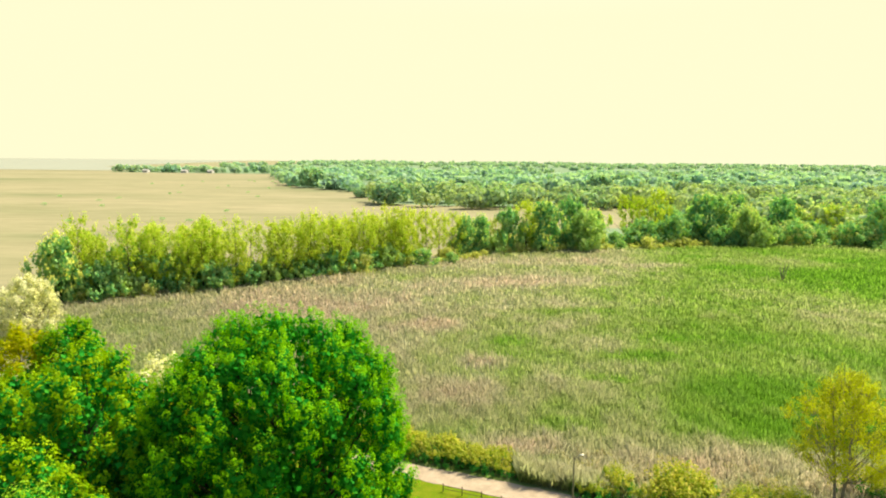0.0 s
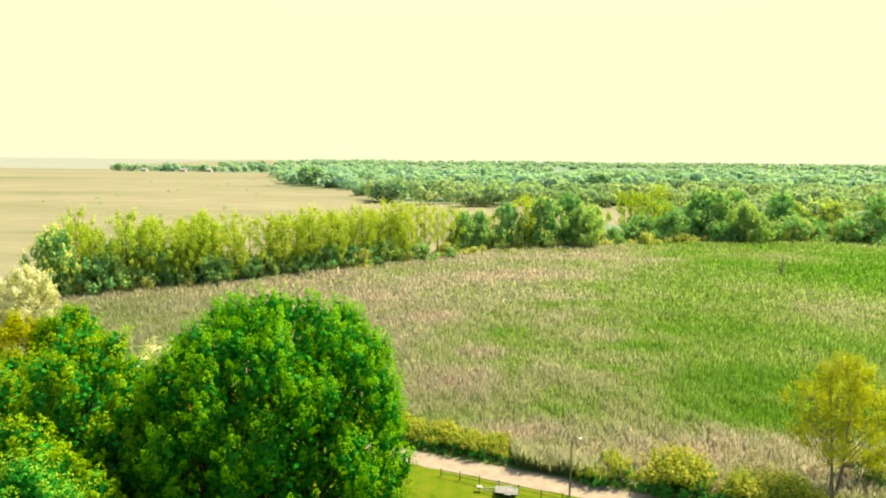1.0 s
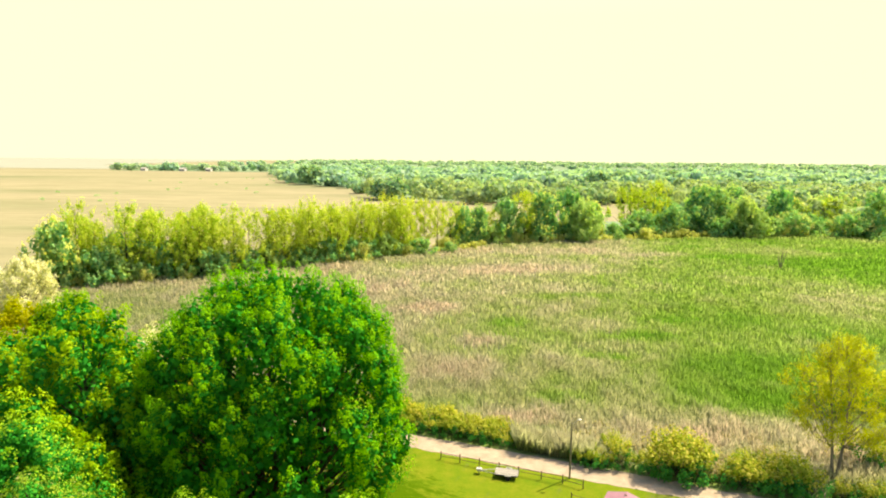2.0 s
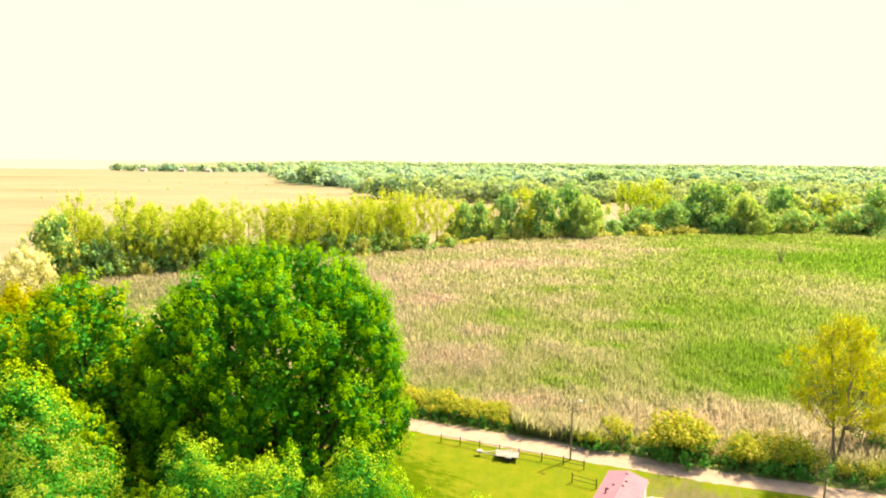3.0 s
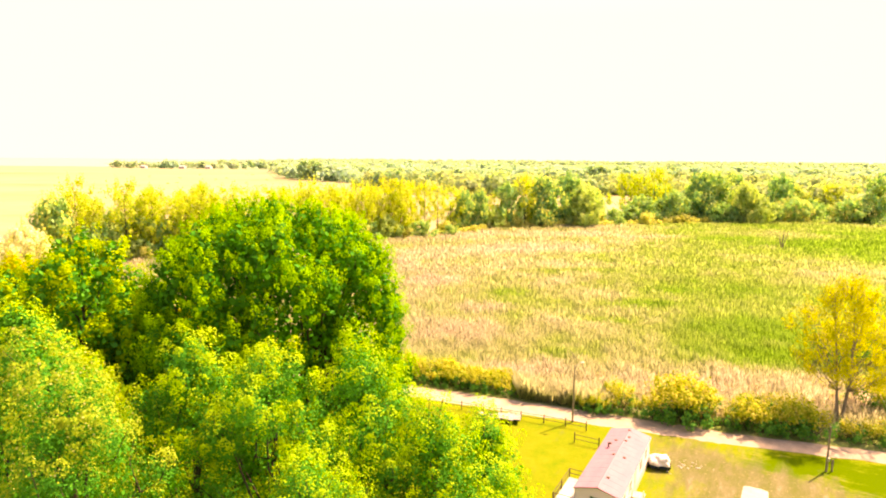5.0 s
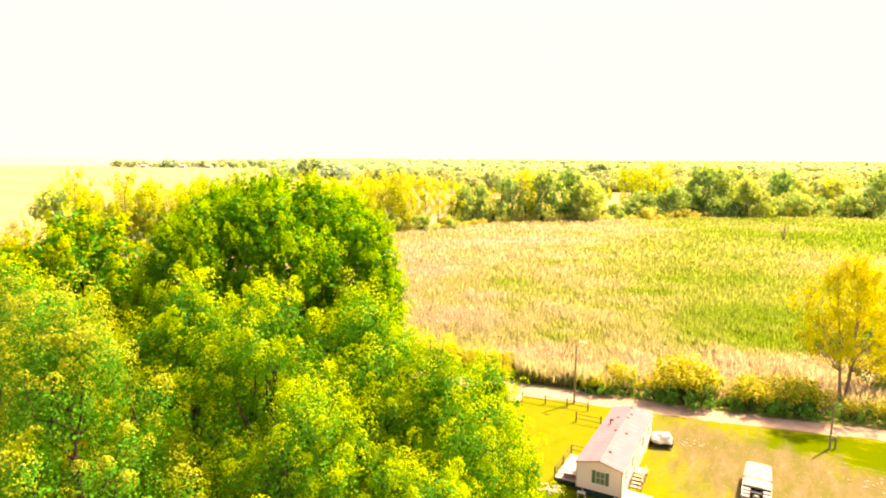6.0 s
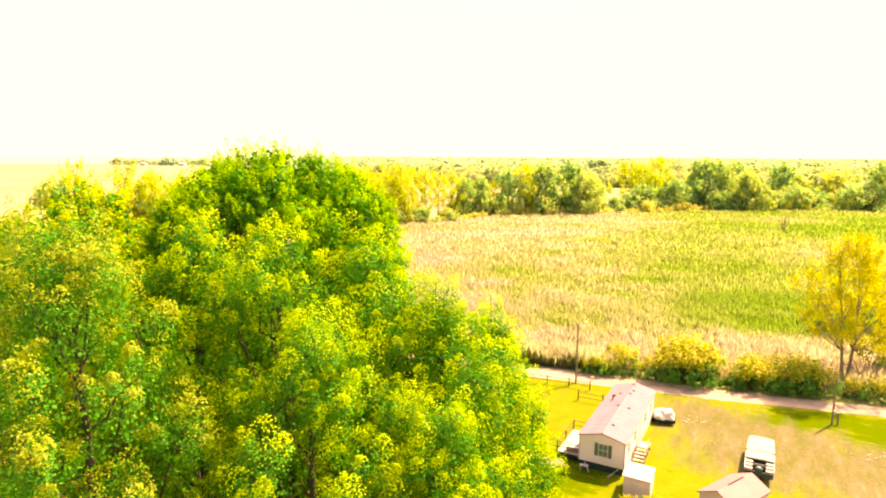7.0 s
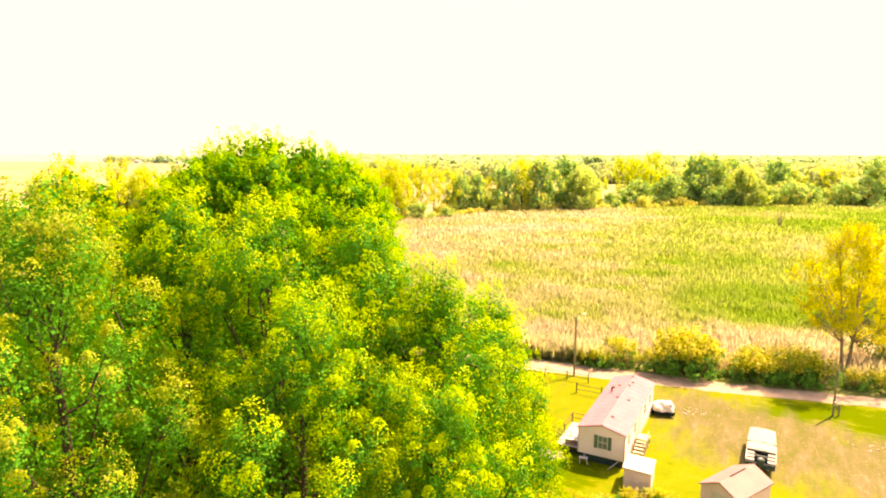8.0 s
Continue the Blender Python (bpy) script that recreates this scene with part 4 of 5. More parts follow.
rng_w = random.Random(21)
stamp_woods("woods", wood_spots(rng_w, 420, (-80, 560, 290, 700), 15, 7.6, in_near_woods), 190, 1.8, LEAF_WOODS_HAZED, "mixed green woods behind the marsh", 5)
stamp_woods("woods", wood_spots(rng_w, 760, (-420, 1150, 690, 1440), 16, 11.0, in_near_woods), 95, 3.0, LEAF_FAR_HAZED, "woods far off, paled and blued as if by haze", 6)
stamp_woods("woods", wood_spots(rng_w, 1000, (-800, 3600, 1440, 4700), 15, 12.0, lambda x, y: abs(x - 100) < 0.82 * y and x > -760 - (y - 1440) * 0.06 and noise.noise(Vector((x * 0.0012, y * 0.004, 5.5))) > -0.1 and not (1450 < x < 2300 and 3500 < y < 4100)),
            60, 4.2, LEAF_FAR_HAZED, "distant woods on the horizon", 7)
stamp_woods("woods", wood_spots(rng_w, 70, (-770, -370, 1440, 1500), 15, 7.5, lambda x, y: noise.noise(Vector((x * 0.012, 0, 7))) > -0.35), 110, 2.6, LEAF_FAR_HAZED,
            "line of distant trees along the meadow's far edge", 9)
stamp_woods("woods", [(-770 + 18 * math.sin(k), 1445, 6.0, 13) for k in range(2)] + [(-640, 1440, 4.0, 24)], 130, 2.4, LEAF_FAR_HAZED, "small clump of distant trees", 10)
# clumps of taller trees that stand out of the woods: x, y, height, half width
heads = []
for x, y, h, r in ((-175, 834, 25, 26), (-135, 798, 20, 18), (-47, 550, 19, 20), (-84, 637, 11, 11), (-14, 649, 16, 17), (146, 784, 20, 21), (187, 732, 23, 20),
                   (433, 838, 19, 26), (472, 781, 19, 21), (37, 706, 16, 13), (291, 970, 18, 26), (412, 1104, 19, 25)):
    for k in range(8):
        a, out = k * 2.4, r * 0.62 * math.sqrt((k + 0.3) / 8)
        heads.append((x + out * math.cos(a), y + out * math.sin(a), r * rng_w.uniform(0.32, 0.46), h * rng_w.uniform(0.78, 1.05)))
stamp_woods("woods", heads, 210, 2.0, LEAF_WOODS_HAZED, "clumps of tall trees standing out of the woods", 13)
stamp_woods("meadow_bushes", wood_spots(rng_w, 26, (-420, -60, 330, 1100), 2.2, 2.2, lambda x, y: x < -0.2 * y - 20 and x > -0.7 * y), 90, 0.8, LEAF_ALDER_HAZED,
            "scattered low dark bushes on the dry meadow", 12)


# ---- verge shrubs along the road ----
def build_shrub(seed, width, height, top_mat, label, split=0.5, leafy=LEAF_SHRUB, open_top=1.0):
    """A shrub of upright leafy shoots: dark green below, partly as painted shade, with a flowering or paler top."""
    rng = np.random.default_rng(seed)
    root = thing("shrub", Matrix.Identity(4), label, "shrub", "shrubs along the road")
    stems = []
    for k in range(7):
        a = k * 2.4
        stems.append(tube([(0.1 * math.cos(a), 0.1 * math.sin(a), 0), (0.3 * width * math.cos(a), 0.3 * width * math.sin(a), height * 0.6)], [0.035, 0.012], 5))
    v, f = joined(stems)
    tagged(mesh_object("branchwork", v, f, BARK, root), kind="stuff")
    for name, mat, lo, hi, n, per in (("leaves", leafy, 0.02, split, 34, 15), ("flowering_top", top_mat, split, 0.9, int(46 * open_top), 15)):
        u = rng.uniform(lo, hi, n)
        a = rng.uniform(0, math.tau, n)
        r = width * 0.5 * np.sqrt(np.clip(1 - ((u - 0.3) / 0.72) ** 2, 0.05, 1)) * np.sqrt(rng.uniform(0.15, 1.0, n)) * (1 + 0.15 * np.sin(3 * a + seed))
        feet = np.stack([np.cos(a) * r, np.sin(a) * r, u * height * rng.uniform(0.8, 1.1, n)], 1)
        ways = unit(np.stack([np.cos(a) * 0.5, np.sin(a) * 0.5, np.ones(n)], 1) + rng.normal(size=(n, 3)) * 0.2)
        feet[:, 2] = np.maximum(0.12, feet[:, 2] - 0.25)
        quads = spray_leaves(rng, feet, ways, rng.uniform(0.5, 1.0, n), rng.uniform(0.2, 0.36, n), per, 0.21)[0]
        ob = new(name, quads_mesh(name, quads, mat))
        ob.parent = root
        tagged(ob, kind="stuff")
    return root


# high splits: the dark lower leaves also paint the hedge's shaded side
SHRUB_YELLOW = build_shrub(81, 3.4, 2.9, FLOWER_YELLOW, "green shrub with a golden yellow flowering top by the road", 0.6, LEAF_SHRUB, 1.3)
SHRUB_GREEN = build_shrub(82, 3.0, 2.2, FLOWER_YELLOW, "low green shrub with yellow tips by the road", 0.68)
SHRUB_DRY = build_shrub(83, 2.8, 2.0, TWIG_DRY, "dry pale brush among green stems by the marsh", 0.3, TWIG_DRY, 0.8)
SHRUB_WEED = build_shrub(84, 2.6, 1.8, FLOWER_PALE, "pale yellow flowering weeds among dry stalks", 0.35, LEAF_WEED, 0.8)


def plant_verge():
    rng = random.Random(17)
    used = set()

    def put(root, x, y, scale, tall=1.0):
        turn = rng.uniform(0, 360)
        if root in used:
            set_copy(root, x, y, turn, scale, tall)
        else:
            used.add(root)
            place(root, x, y, turn, scale)

    # the golden hedge that runs out where the reeds reach the road
    x = -34.0
    while x < 13.5:
        y = marsh_near(x)
        fade = 1.05 * min(1.0, max(0.6, (22.0 - x) / 16.0))
        put(SHRUB_GREEN if rng.random() < 0.5 else SHRUB_YELLOW, x, y + 1.7, rng.uniform(0.75, 0.95) * fade)
        put(SHRUB_YELLOW, x + rng.uniform(-0.8, 0.8), y + 3.4, rng.uniform(0.9, 1.1) * fade)
        put(SHRUB_YELLOW if rng.random() < 0.65 else SHRUB_WEED, x + rng.uniform(-0.8, 0.8), y + 5.4, rng.uniform(0.75, 1.0) * fade)
        x += rng.uniform(1.5, 2.0)
    # single bushes on the road's edge: x, y, scale, height, green
    for x, y, scale, tall, green in ((18.6, 72.3, 0.62, 1.0, 1), (20.2, 71.7, 0.8, 1.0, 1), (21.6, 71.6, 0.7, 1.0, 1), (23.4, 72.2, 0.85, 1.1, 0), (24.8, 71.2, 0.6, 1.0, 1), (23.0, 74.4, 0.8, 1.1, 0),
                                     (26.6, 69.9, 0.85, 1.0, 0), (28.0, 69.2, 1.1, 1.05, 0), (29.7, 68.6, 1.2, 1.05, 0), (31.4, 68.2, 1.15, 1.05, 0), (28.8, 71.2, 1.25, 1.1, 0), (30.9, 70.8, 1.3, 1.1, 0), (32.6, 70.0, 1.1, 1.0, 0),
                                     (35.4, 67.3, 0.85, 1.0, 1), (36.6, 66.8, 1.0, 1.0, 0), (38.2, 66.4, 1.0, 0.95, 1), (37.4, 68.6, 1.0, 1.0, 0), (40.2, 66.0, 1.05, 0.95, 1), (41.8, 65.6, 1.1, 1.0, 0),
                                     (43.4, 65.2, 1.1, 1.0, 1), (40.8, 68.0, 1.05, 1.0, 0), (43.0, 67.4, 1.05, 1.0, 0), (47.0, 64.4, 0.75, 1.0, 1), (49.2, 63.6, 0.85, 1.0, 1), (51.4, 63.0, 0.9, 1.0, 1),
                                     (54.0, 62.2, 0.9, 1.0, 0), (56.6, 61.4, 0.95, 1.0, 1), (59.2, 60.6, 1.0, 1.0, 1), (62.0, 59.8, 1.0, 1.0, 0), (60.0, 88.0, 1.6, 1.1, 0), (64.0, 91.0, 1.8, 1.1, 0),
                                     (68.0, 87.5, 1.7, 1.1, 0), (53.5, 72.0, 1.1, 1.2, 0), (56.0, 70.0, 1.0, 1.1, 0), (58.0, 73.0, 1.1, 1.1, 0)):
        put(SHRUB_GREEN if green else SHRUB_YELLOW, x, y, scale * 1.2, tall * 1.1)
    # dry brush and weeds between bushes and marsh
    for k in range(150):
        x = rng.uniform(17.0, 66.0)
        back = rng.uniform(2.6, 15.0) * (0.6 + 0.4 * min(1.0, (x - 14.0) / 20.0))
        put(SHRUB_DRY if rng.random() < 0.55 else SHRUB_WEED, x, marsh_near(x) + back, rng.uniform(0.5, 0.95), rng.uniform(0.7, 1.1))
    # weeds at the lawn's near side, by the little sheds
    for k in range(15):
        put(SHRUB_GREEN if k % 4 else SHRUB_WEED, 7.0 + k * 0.72 + rng.uniform(-0.4, 0.4), 41.0 + rng.uniform(-0.8, 0.8) + 0.06 * k, rng.uniform(0.32, 0.55))


plant_verge()


# ---- a bare snag in the marsh ----
def build_snag():
    rng = random.Random(5)
    root = thing("dead_tree", pose(121, 213, 0), "bare grey leafless sapling standing in the marsh", "tree")
    pieces = []
    for k in range(9):
        a = k * 2.4
        r = 0.25 + 0.12 * k
        pieces.append(tube([(0.2 * math.cos(a), 0.2 * math.sin(a), 0), (r * math.cos(a) * 1.2, r * math.sin(a) * 1.2, 3.5), (r * 2.1 * math.cos(a), r * 2.1 * math.sin(a), rng.uniform(5, 7.2))], [0.14, 0.09, 0.03], 5))
    v, f = joined(pieces)
    mesh_object("stems", v, f, BARK_PALE, root)


build_snag()


# ---- poles ----
def build_pole(name, x, y, height, lamp, label):
    root = thing(name, pose(x, y, 0), label, "pole")
    part("shaft", rod((0, 0, 0), (0, 0, height), 0.12, 0.08, 10), WOOD_POLE, root)
    if lamp:
        part("lamp_arm", rod((0, 0, height - 0.25), (0.75, -0.1, height + 0.35), 0.035), METAL, root, "thin metal lamp arm")
        bm = bmesh.new()
        made = bmesh.ops.create_uvsphere(bm, u_segments=10, v_segments=6, radius=0.2)["verts"]
        bmesh.ops.scale(bm, vec=(1.5, 0.8, 0.5), verts=made)
        bmesh.ops.translate(bm, vec=(0.85, -0.1, height + 0.36), verts=made)
        part("lamp_head", bm, METAL, root, "grey metal lamp head")
        bm = box(-0.02, 0.5, -0.02, 0.02, 1.5, 1.58)
        part("bracket", bm, METAL, root)
    else:
        bm = box(-0.12, 0.12, -0.26, -0.12, 1.2, 1.6, 0.02)
        part("meter_box", bm, METAL, root, "small grey meter box")
        part("stub_post", box(0.5, 0.64, -0.07, 0.07, 0, 1.3, 0.01), WOOD_POLE, root)
    return root


build_pole("street_lamp", 16.5, 68.75, 7.2, True, "wooden utility pole with a small lamp arm beside the road")
build_pole("utility_pole", 40.0, 57.4, 4.9, False, "short dark wooden pole with a meter box on the lawn")


# ---- fences ----
def build_fence(posts, label):
    x0, y0 = posts[0]
    root = thing("fence", pose(x0, y0, 0), label, "fence", "rail fences on the lawn")
    rng = random.Random(len(posts))
    for i, (x, y) in enumerate(posts):
        px, py = x - x0, y - y0
        part("post", box(px - 0.055, px + 0.055, py - 0.055, py + 0.055, 0, 1.18 + rng.uniform(-0.06, 0.06), 0.015), WOOD_DARK, root)
        if i:
            qx, qy = posts[i - 1][0] - x0, posts[i - 1][1] - y0
            for z in (0.52, 0.98):
                part("rail", rod((qx, qy - 0.08, z + rng.uniform(-0.03, 0.03)), (px, py - 0.08, z + rng.uniform(-0.03, 0.03)), 0.034, 0.034, 6), WOOD_DARK, root)
    return root


build_fence([(0.9, 73.2), (3.3, 72.3), (5.7, 71.3), (8.1, 70.4), (10.4, 69.5), (13.0, 68.4), (15.4, 67.5), (17.6, 66.4)], "dark two-rail wooden fence along the gravel road")
build_fence([(15.6, 63.5), (18.0, 62.2)], "short dark two-rail fence section on the lawn")


# ---- the mobile home ----
def build_home():
    root = thing("mobile_home", pose(17.31, 53.69, 0, 0, 0, -29.0), "pale single-wide mobile home with a faded pink roof on the lawn", "house")
    w, l, z0, ze, zr = 1.92, 6.6, 0.7, 3.0, 3.5
    part("wall", prism([(-w, z0), (w, z0), (w, ze), (0, zr - 0.05), (-w, ze)], -l, l), SIDING, root, "pale cream siding body")
    # lapped boards on the ends and sides
    for y, s in ((-l, -1), (l, 1)):
        for k in range(10):
            z = z0 + 0.06 + k * 0.22
            part("siding_board", prism([(-w, z), (w, z), (w, z + 0.205), (-w, z + 0.205)], y, y + s * 0.018), SIDING, root)
    for s in (-1, 1):
        for k in range(10):
            z = z0 + 0.06 + k * 0.22
            part("siding_board", box(min(s * w, s * (w + 0.018)), max(s * w, s * (w + 0.018)), -l, l, z, z + 0.205), SIDING, root)
    # roof: thick sheet with overhang and metal panels
    e, o = 0.14, 0.16
    roof = part("roof", prism([(-w - e, ze - 0.02), (0, zr), (w + e, ze - 0.02), (w + e, ze + 0.07), (0, zr + 0.1), (-w - e, ze + 0.07)], -l - o, l + o), ROOF_PINK, root, "faded pink metal roof")
    slope = math.atan2(zr - ze, w)
    for k in range(1, 14):
        y = -l + k * (2 * l / 14)
        for s in (-1, 1):
            bm = box(0.0, math.hypot(w + e, zr - ze), -0.012, 0.012, 0.0, 0.012)
            bmesh.ops.transform(bm, matrix=Matrix.Translation((0, y, zr + 0.098)) @ Matrix.Rotation(slope if s > 0 else math.pi - slope, 4, "Y") @ Matrix.Diagonal((1, 1, s, 1)), verts=bm.verts)
            part("roof_seam", bm, ROOF_PINK, roof)
    part("ridge_cap", prism([(-0.16, zr + 0.075), (0, zr + 0.135), (0.16, zr + 0.075)], -l - o, l + o), ROOF_PINK, roof)

    def roof_z(x):
        return zr + 0.1 - abs(x) * (zr - ze) / w

    for u, v, tall in ((0.6, 0.16, 0.05), (0.45, 0.5, 0.05), (0.7, 0.51, 0.05), (0.3, 0.76, 0.04), (0.54, 0.76, 0.05), (0.57, 0.84, 0.05), (0.5, 0.95, 0.05)):
        x, y = -w + 2 * w * u, -l + 2 * l * v
        vent = part("roof_vent", box(x - 0.12, x + 0.12, y - 0.09, y + 0.09, roof_z(x) - 0.08, roof_z(x) + tall, 0.02), DARK, roof, "dark roof vent")
        part("vent_cap", box(x - 0.14, x + 0.14, y - 0.11, y + 0.11, roof_z(x) + tall, roof_z(x) + tall + 0.03, 0.01), WOOD_DARK, vent)
    x, y = -w + 2 * w * 0.2, -l + 2 * l * 0.64
    bm = rod((x, y, roof_z(x) - 0.1), (x, y, roof_z(x) + 0.42), 0.08)
    add_rod(bm, (x, y, roof_z(x) + 0.4), (x + 0.25, y - 0.05, roof_z(x) + 0.46), 0.1, 0.12)
    part("flue_pipe", bm, WOOD_DARK, roof, "bent dark flue pipe")
    # corner and eave trim
    for sx in (-1, 1):
        for sy in (-1, 1):
            x, y = sx * (w + 0.012), sy * (l + 0.012)
            part("corner_trim", box(x - 0.05, x + 0.05, y - 0.05, y + 0.05, z0, ze - 0.03), SIDING_TRIM, root)
        part("fascia", box(sx * (w + e) - 0.02, sx * (w + e) + 0.02, -l - o, l + o, ze - 0.1, ze - 0.022), SIDING_TRIM, root, "white eave fascia")
    # windows

    def window(cx, cz, ww, hh, face, shutters):
        """face: 'end' on the near end, else 1 or -1 for a long side; cx runs along that face."""
        def at(a0, a1, d0, d1, b0, b1, bevel=0.0):
            if face == "end":
                return box(a0, a1, -l - d1, -l - d0, b0, b1, bevel)
            lo, hi = sorted((face * (w + d0), face * (w + d1)))
            return box(lo, hi, a0, a1, b0, b1, bevel)
        win = part("window", at(cx - ww / 2, cx + ww / 2, 0.0, 0.03, cz - hh / 2, cz + hh / 2), GLASS, root, "dark glass window")
        f = 0.06
        for a0, a1, b0, b1 in ((cx - ww / 2 - f, cx + ww / 2 + f, cz + hh / 2, cz + hh / 2 + f), (cx - ww / 2 - f, cx + ww / 2 + f, cz - hh / 2 - f, cz - hh / 2),
                               (cx - ww / 2 - f, cx - ww / 2, cz - hh / 2, cz + hh / 2), (cx + ww / 2, cx + ww / 2 + f, cz - hh / 2, cz + hh / 2),
                               (cx - ww / 2, cx + ww / 2, cz - 0.025, cz + 0.025), (cx - 0.015, cx + 0.015, cz - hh / 2, cz + hh / 2)):
            part("window_frame", at(a0, a1, 0.0, 0.055, b0, b1), SIDING_TRIM, win)
        if shutters:
            for s in (-1, 1):
                x = cx + s * (ww / 2 + f + 0.16)
                sh = part("shutter", at(x - 0.15, x + 0.15, 0.0, 0.045, cz - hh / 2 - 0.06, cz + hh / 2 + 0.06, 0.008), SHUTTER, win, "green louvred shutter")
                for k in range(12):
                    z = cz - hh / 2 + (k + 0.5) * hh / 12
                    part("slat", at(x - 0.12, x + 0.12, 0.045, 0.06, z - 0.03, z + 0.03), SHUTTER, sh)

    window(0.12, 2.0, 0.72, 1.05, "end", True)
    for cy, ww in ((-5.0, 0.8), (-2.4, 0.9), (2.2, 0.9), (4.8, 0.8)):
        window(cy, 2.05, ww, 0.9, 1, False)
    for cy in (-5.2, 0.5, 4.5):
        window(cy, 2.05, 0.8, 0.9, -1, False)
    door = part("door", box(w, w + 0.05, -0.75, 0.1, z0 + 0.05, z0 + 2.02), SIDING_TRIM, root, "plain white side door")
    part("handle", box(w + 0.05, w + 0.1, -0.68, -0.6, z0 + 0.98, z0 + 1.06), METAL, door)
    door = part("door", box(-w - 0.05, -w, -4.4, -3.5, z0 + 0.05, z0 + 2.02), SIDING_TRIM, root, "plain white side door")
    part("handle", box(-w - 0.1, -w - 0.05, -3.62, -3.54, z0 + 0.98, z0 + 1.06), METAL, door)
    # piers, beams and hitch beneath
    for sx in (-1, 1):
        part("chassis_beam", box(sx * 1.1 - 0.06, sx * 1.1 + 0.06, -l + 0.05, l - 0.05, z0 - 0.26, z0), DARK, root, "dark steel chassis beam")
        for k in range(7):
            y = -l + 0.5 + k * (2 * l - 1.0) / 6
            part("pier", box(sx * 1.1 - 0.2, sx * 1.1 + 0.2, y - 0.2, y + 0.2, 0, z0 - 0.26, 0.01), STONE, root, "concrete block pier")
        part("hitch_bar", rod((sx * 1.45, -l + 0.1, z0 - 0.12), (sx * 0.8, -l - 0.8, 0.12), 0.035), SIDING_TRIM, root, "white painted hitch bar")
    # the dark panels fill the open gap; their colour is its shade, painted
    part("skirting", box(-w + 0.02, -w + 0.06, -l + 0.3, l - 0.02, 0.0, z0), CABIN_DARK, root, "dark panel painting the shade under the home")
    part("skirting", box(w - 0.06, w - 0.02, -l + 0.3, l - 0.02, 0.0, z0), SIDING_TRIM, root, "pale skirting panel")
    part("skirting", box(-w + 0.06, w - 0.06, l - 0.1, l - 0.06, 0.0, z0), DARK, root, "dark panel painting the shade under the home")
    part("skirting", box(-w + 0.1, w - 0.1, -l + 0.16, -l + 0.2, 0.0, z0), CABIN_DARK, root, "dark panel painting the shade under the home")
    return root


home = build_home()
HOME = pose(17.31, 53.69, 0, 0, 0, -29.0)


def build_deck():
    root = thing("deck", HOME @ pose(-2.93, -3.6, 0), "raised pale wooden deck with dark rails beside the mobile home", "deck")
    x0, x1, y0, y1, z = -1.15, 1.14, -2.45, 2.5, 0.72
    n = 16
    for k in range(n):
        a = y0 + (y1 - y0) * k / n
        part("plank", box(x0, x1, a, a + (y1 - y0) / n - 0.02, z - 0.04, z), ROOF_WHITE, root)
    for x in (x0 + 0.05, x1 - 0.05):
        part("joist", box(x - 0.04, x + 0.04, y0, y1, z - 0.2, z - 0.045), WOOD_DARK, root)
    posts = [(x0, y0), (x0, 0.0), (x0, y1), (x1 - 0.1, y1), (x1 - 0.1, y0)]
    for x, y in posts:
        part("post", box(x - 0.05, x + 0.05, y - 0.05, y + 0.05, 0.0, z + 0.95, 0.01), WOOD_DARK, root)
    for (xa, ya), (xb, yb) in (((x0, y0), (x0, 0.0)), ((x0, 0.0), (x0, y1)), ((x0, y1), (x1 - 0.1, y1)), ((x1 - 0.1, y0), (x0, y0))):
        for zz in (z + 0.45, z + 0.9):
            part("rail", rod((xa, ya, zz), (xb, yb, zz), 0.035, 0.035, 6), WOOD_DARK, root)
    for k in range(9):
        x = x0 + (x1 - x0) * (k + 0.5) / 9
        part("skirt_board", box(x - 0.1, x + 0.1, y0 - 0.02, y0 + 0.0, 0.25, z - 0.21), DARK, root)
    return root


build_deck()


def build_deck_box():
    root = thing("storage_box", HOME @ pose(-2.75, -5.45, 0.72, 0, 0, 6), "faded red and white storage box on the deck", "box")
    part("body", box(-0.62, 0.62, -0.28, 0.28, 0.0, 0.42, 0.02), SHED_ROOF, root)
    part("lid", box(-0.65, 0.65, -0.31, 0.31, 0.42, 0.5, 0.02), SIDING_TRIM, root, "white plastic lid")


build_deck_box()


def build_steps():
    root = thing("wooden_steps", HOME @ pose(2.5, -2.6, 0), "weathered grey wooden steps with a landing at the side door", "steps")
    part("landing", box(-0.6, 0.5, 1.0, 2.2, 0.62, 0.68, 0.01), WOOD_GREY, root)
    for k in range(4):
        part("tread", box(-0.5, 0.45, 0.6 - k * 0.42, 0.95 - k * 0.42, 0.5 - k * 0.14, 0.54 - k * 0.14, 0.008), WOOD_GREY, root)
    for x in (-0.53, 0.47):
        part("stringer", rod((x, 1.05, 0.56), (x, -0.95, 0.04), 0.05, 0.05, 6), WOOD_DARK, root)
        part("handrail", rod((x, 1.05, 1.5), (x, -0.85, 0.98), 0.035, 0.035, 6), WOOD_GREY, root)
        for y, z in ((1.05, 1.5), (0.1, 1.24), (-0.8, 1.0)):
            part("post", box(x - 0.04, x + 0.04, y - 0.04, y + 0.04, 0, z), WOOD_GREY, root)
    for x in (-0.5, 0.42):
        part("leg", box(x - 0.04, x + 0.04, 2.08, 2.16, 0, 0.62), WOOD_DARK, root)


build_steps()


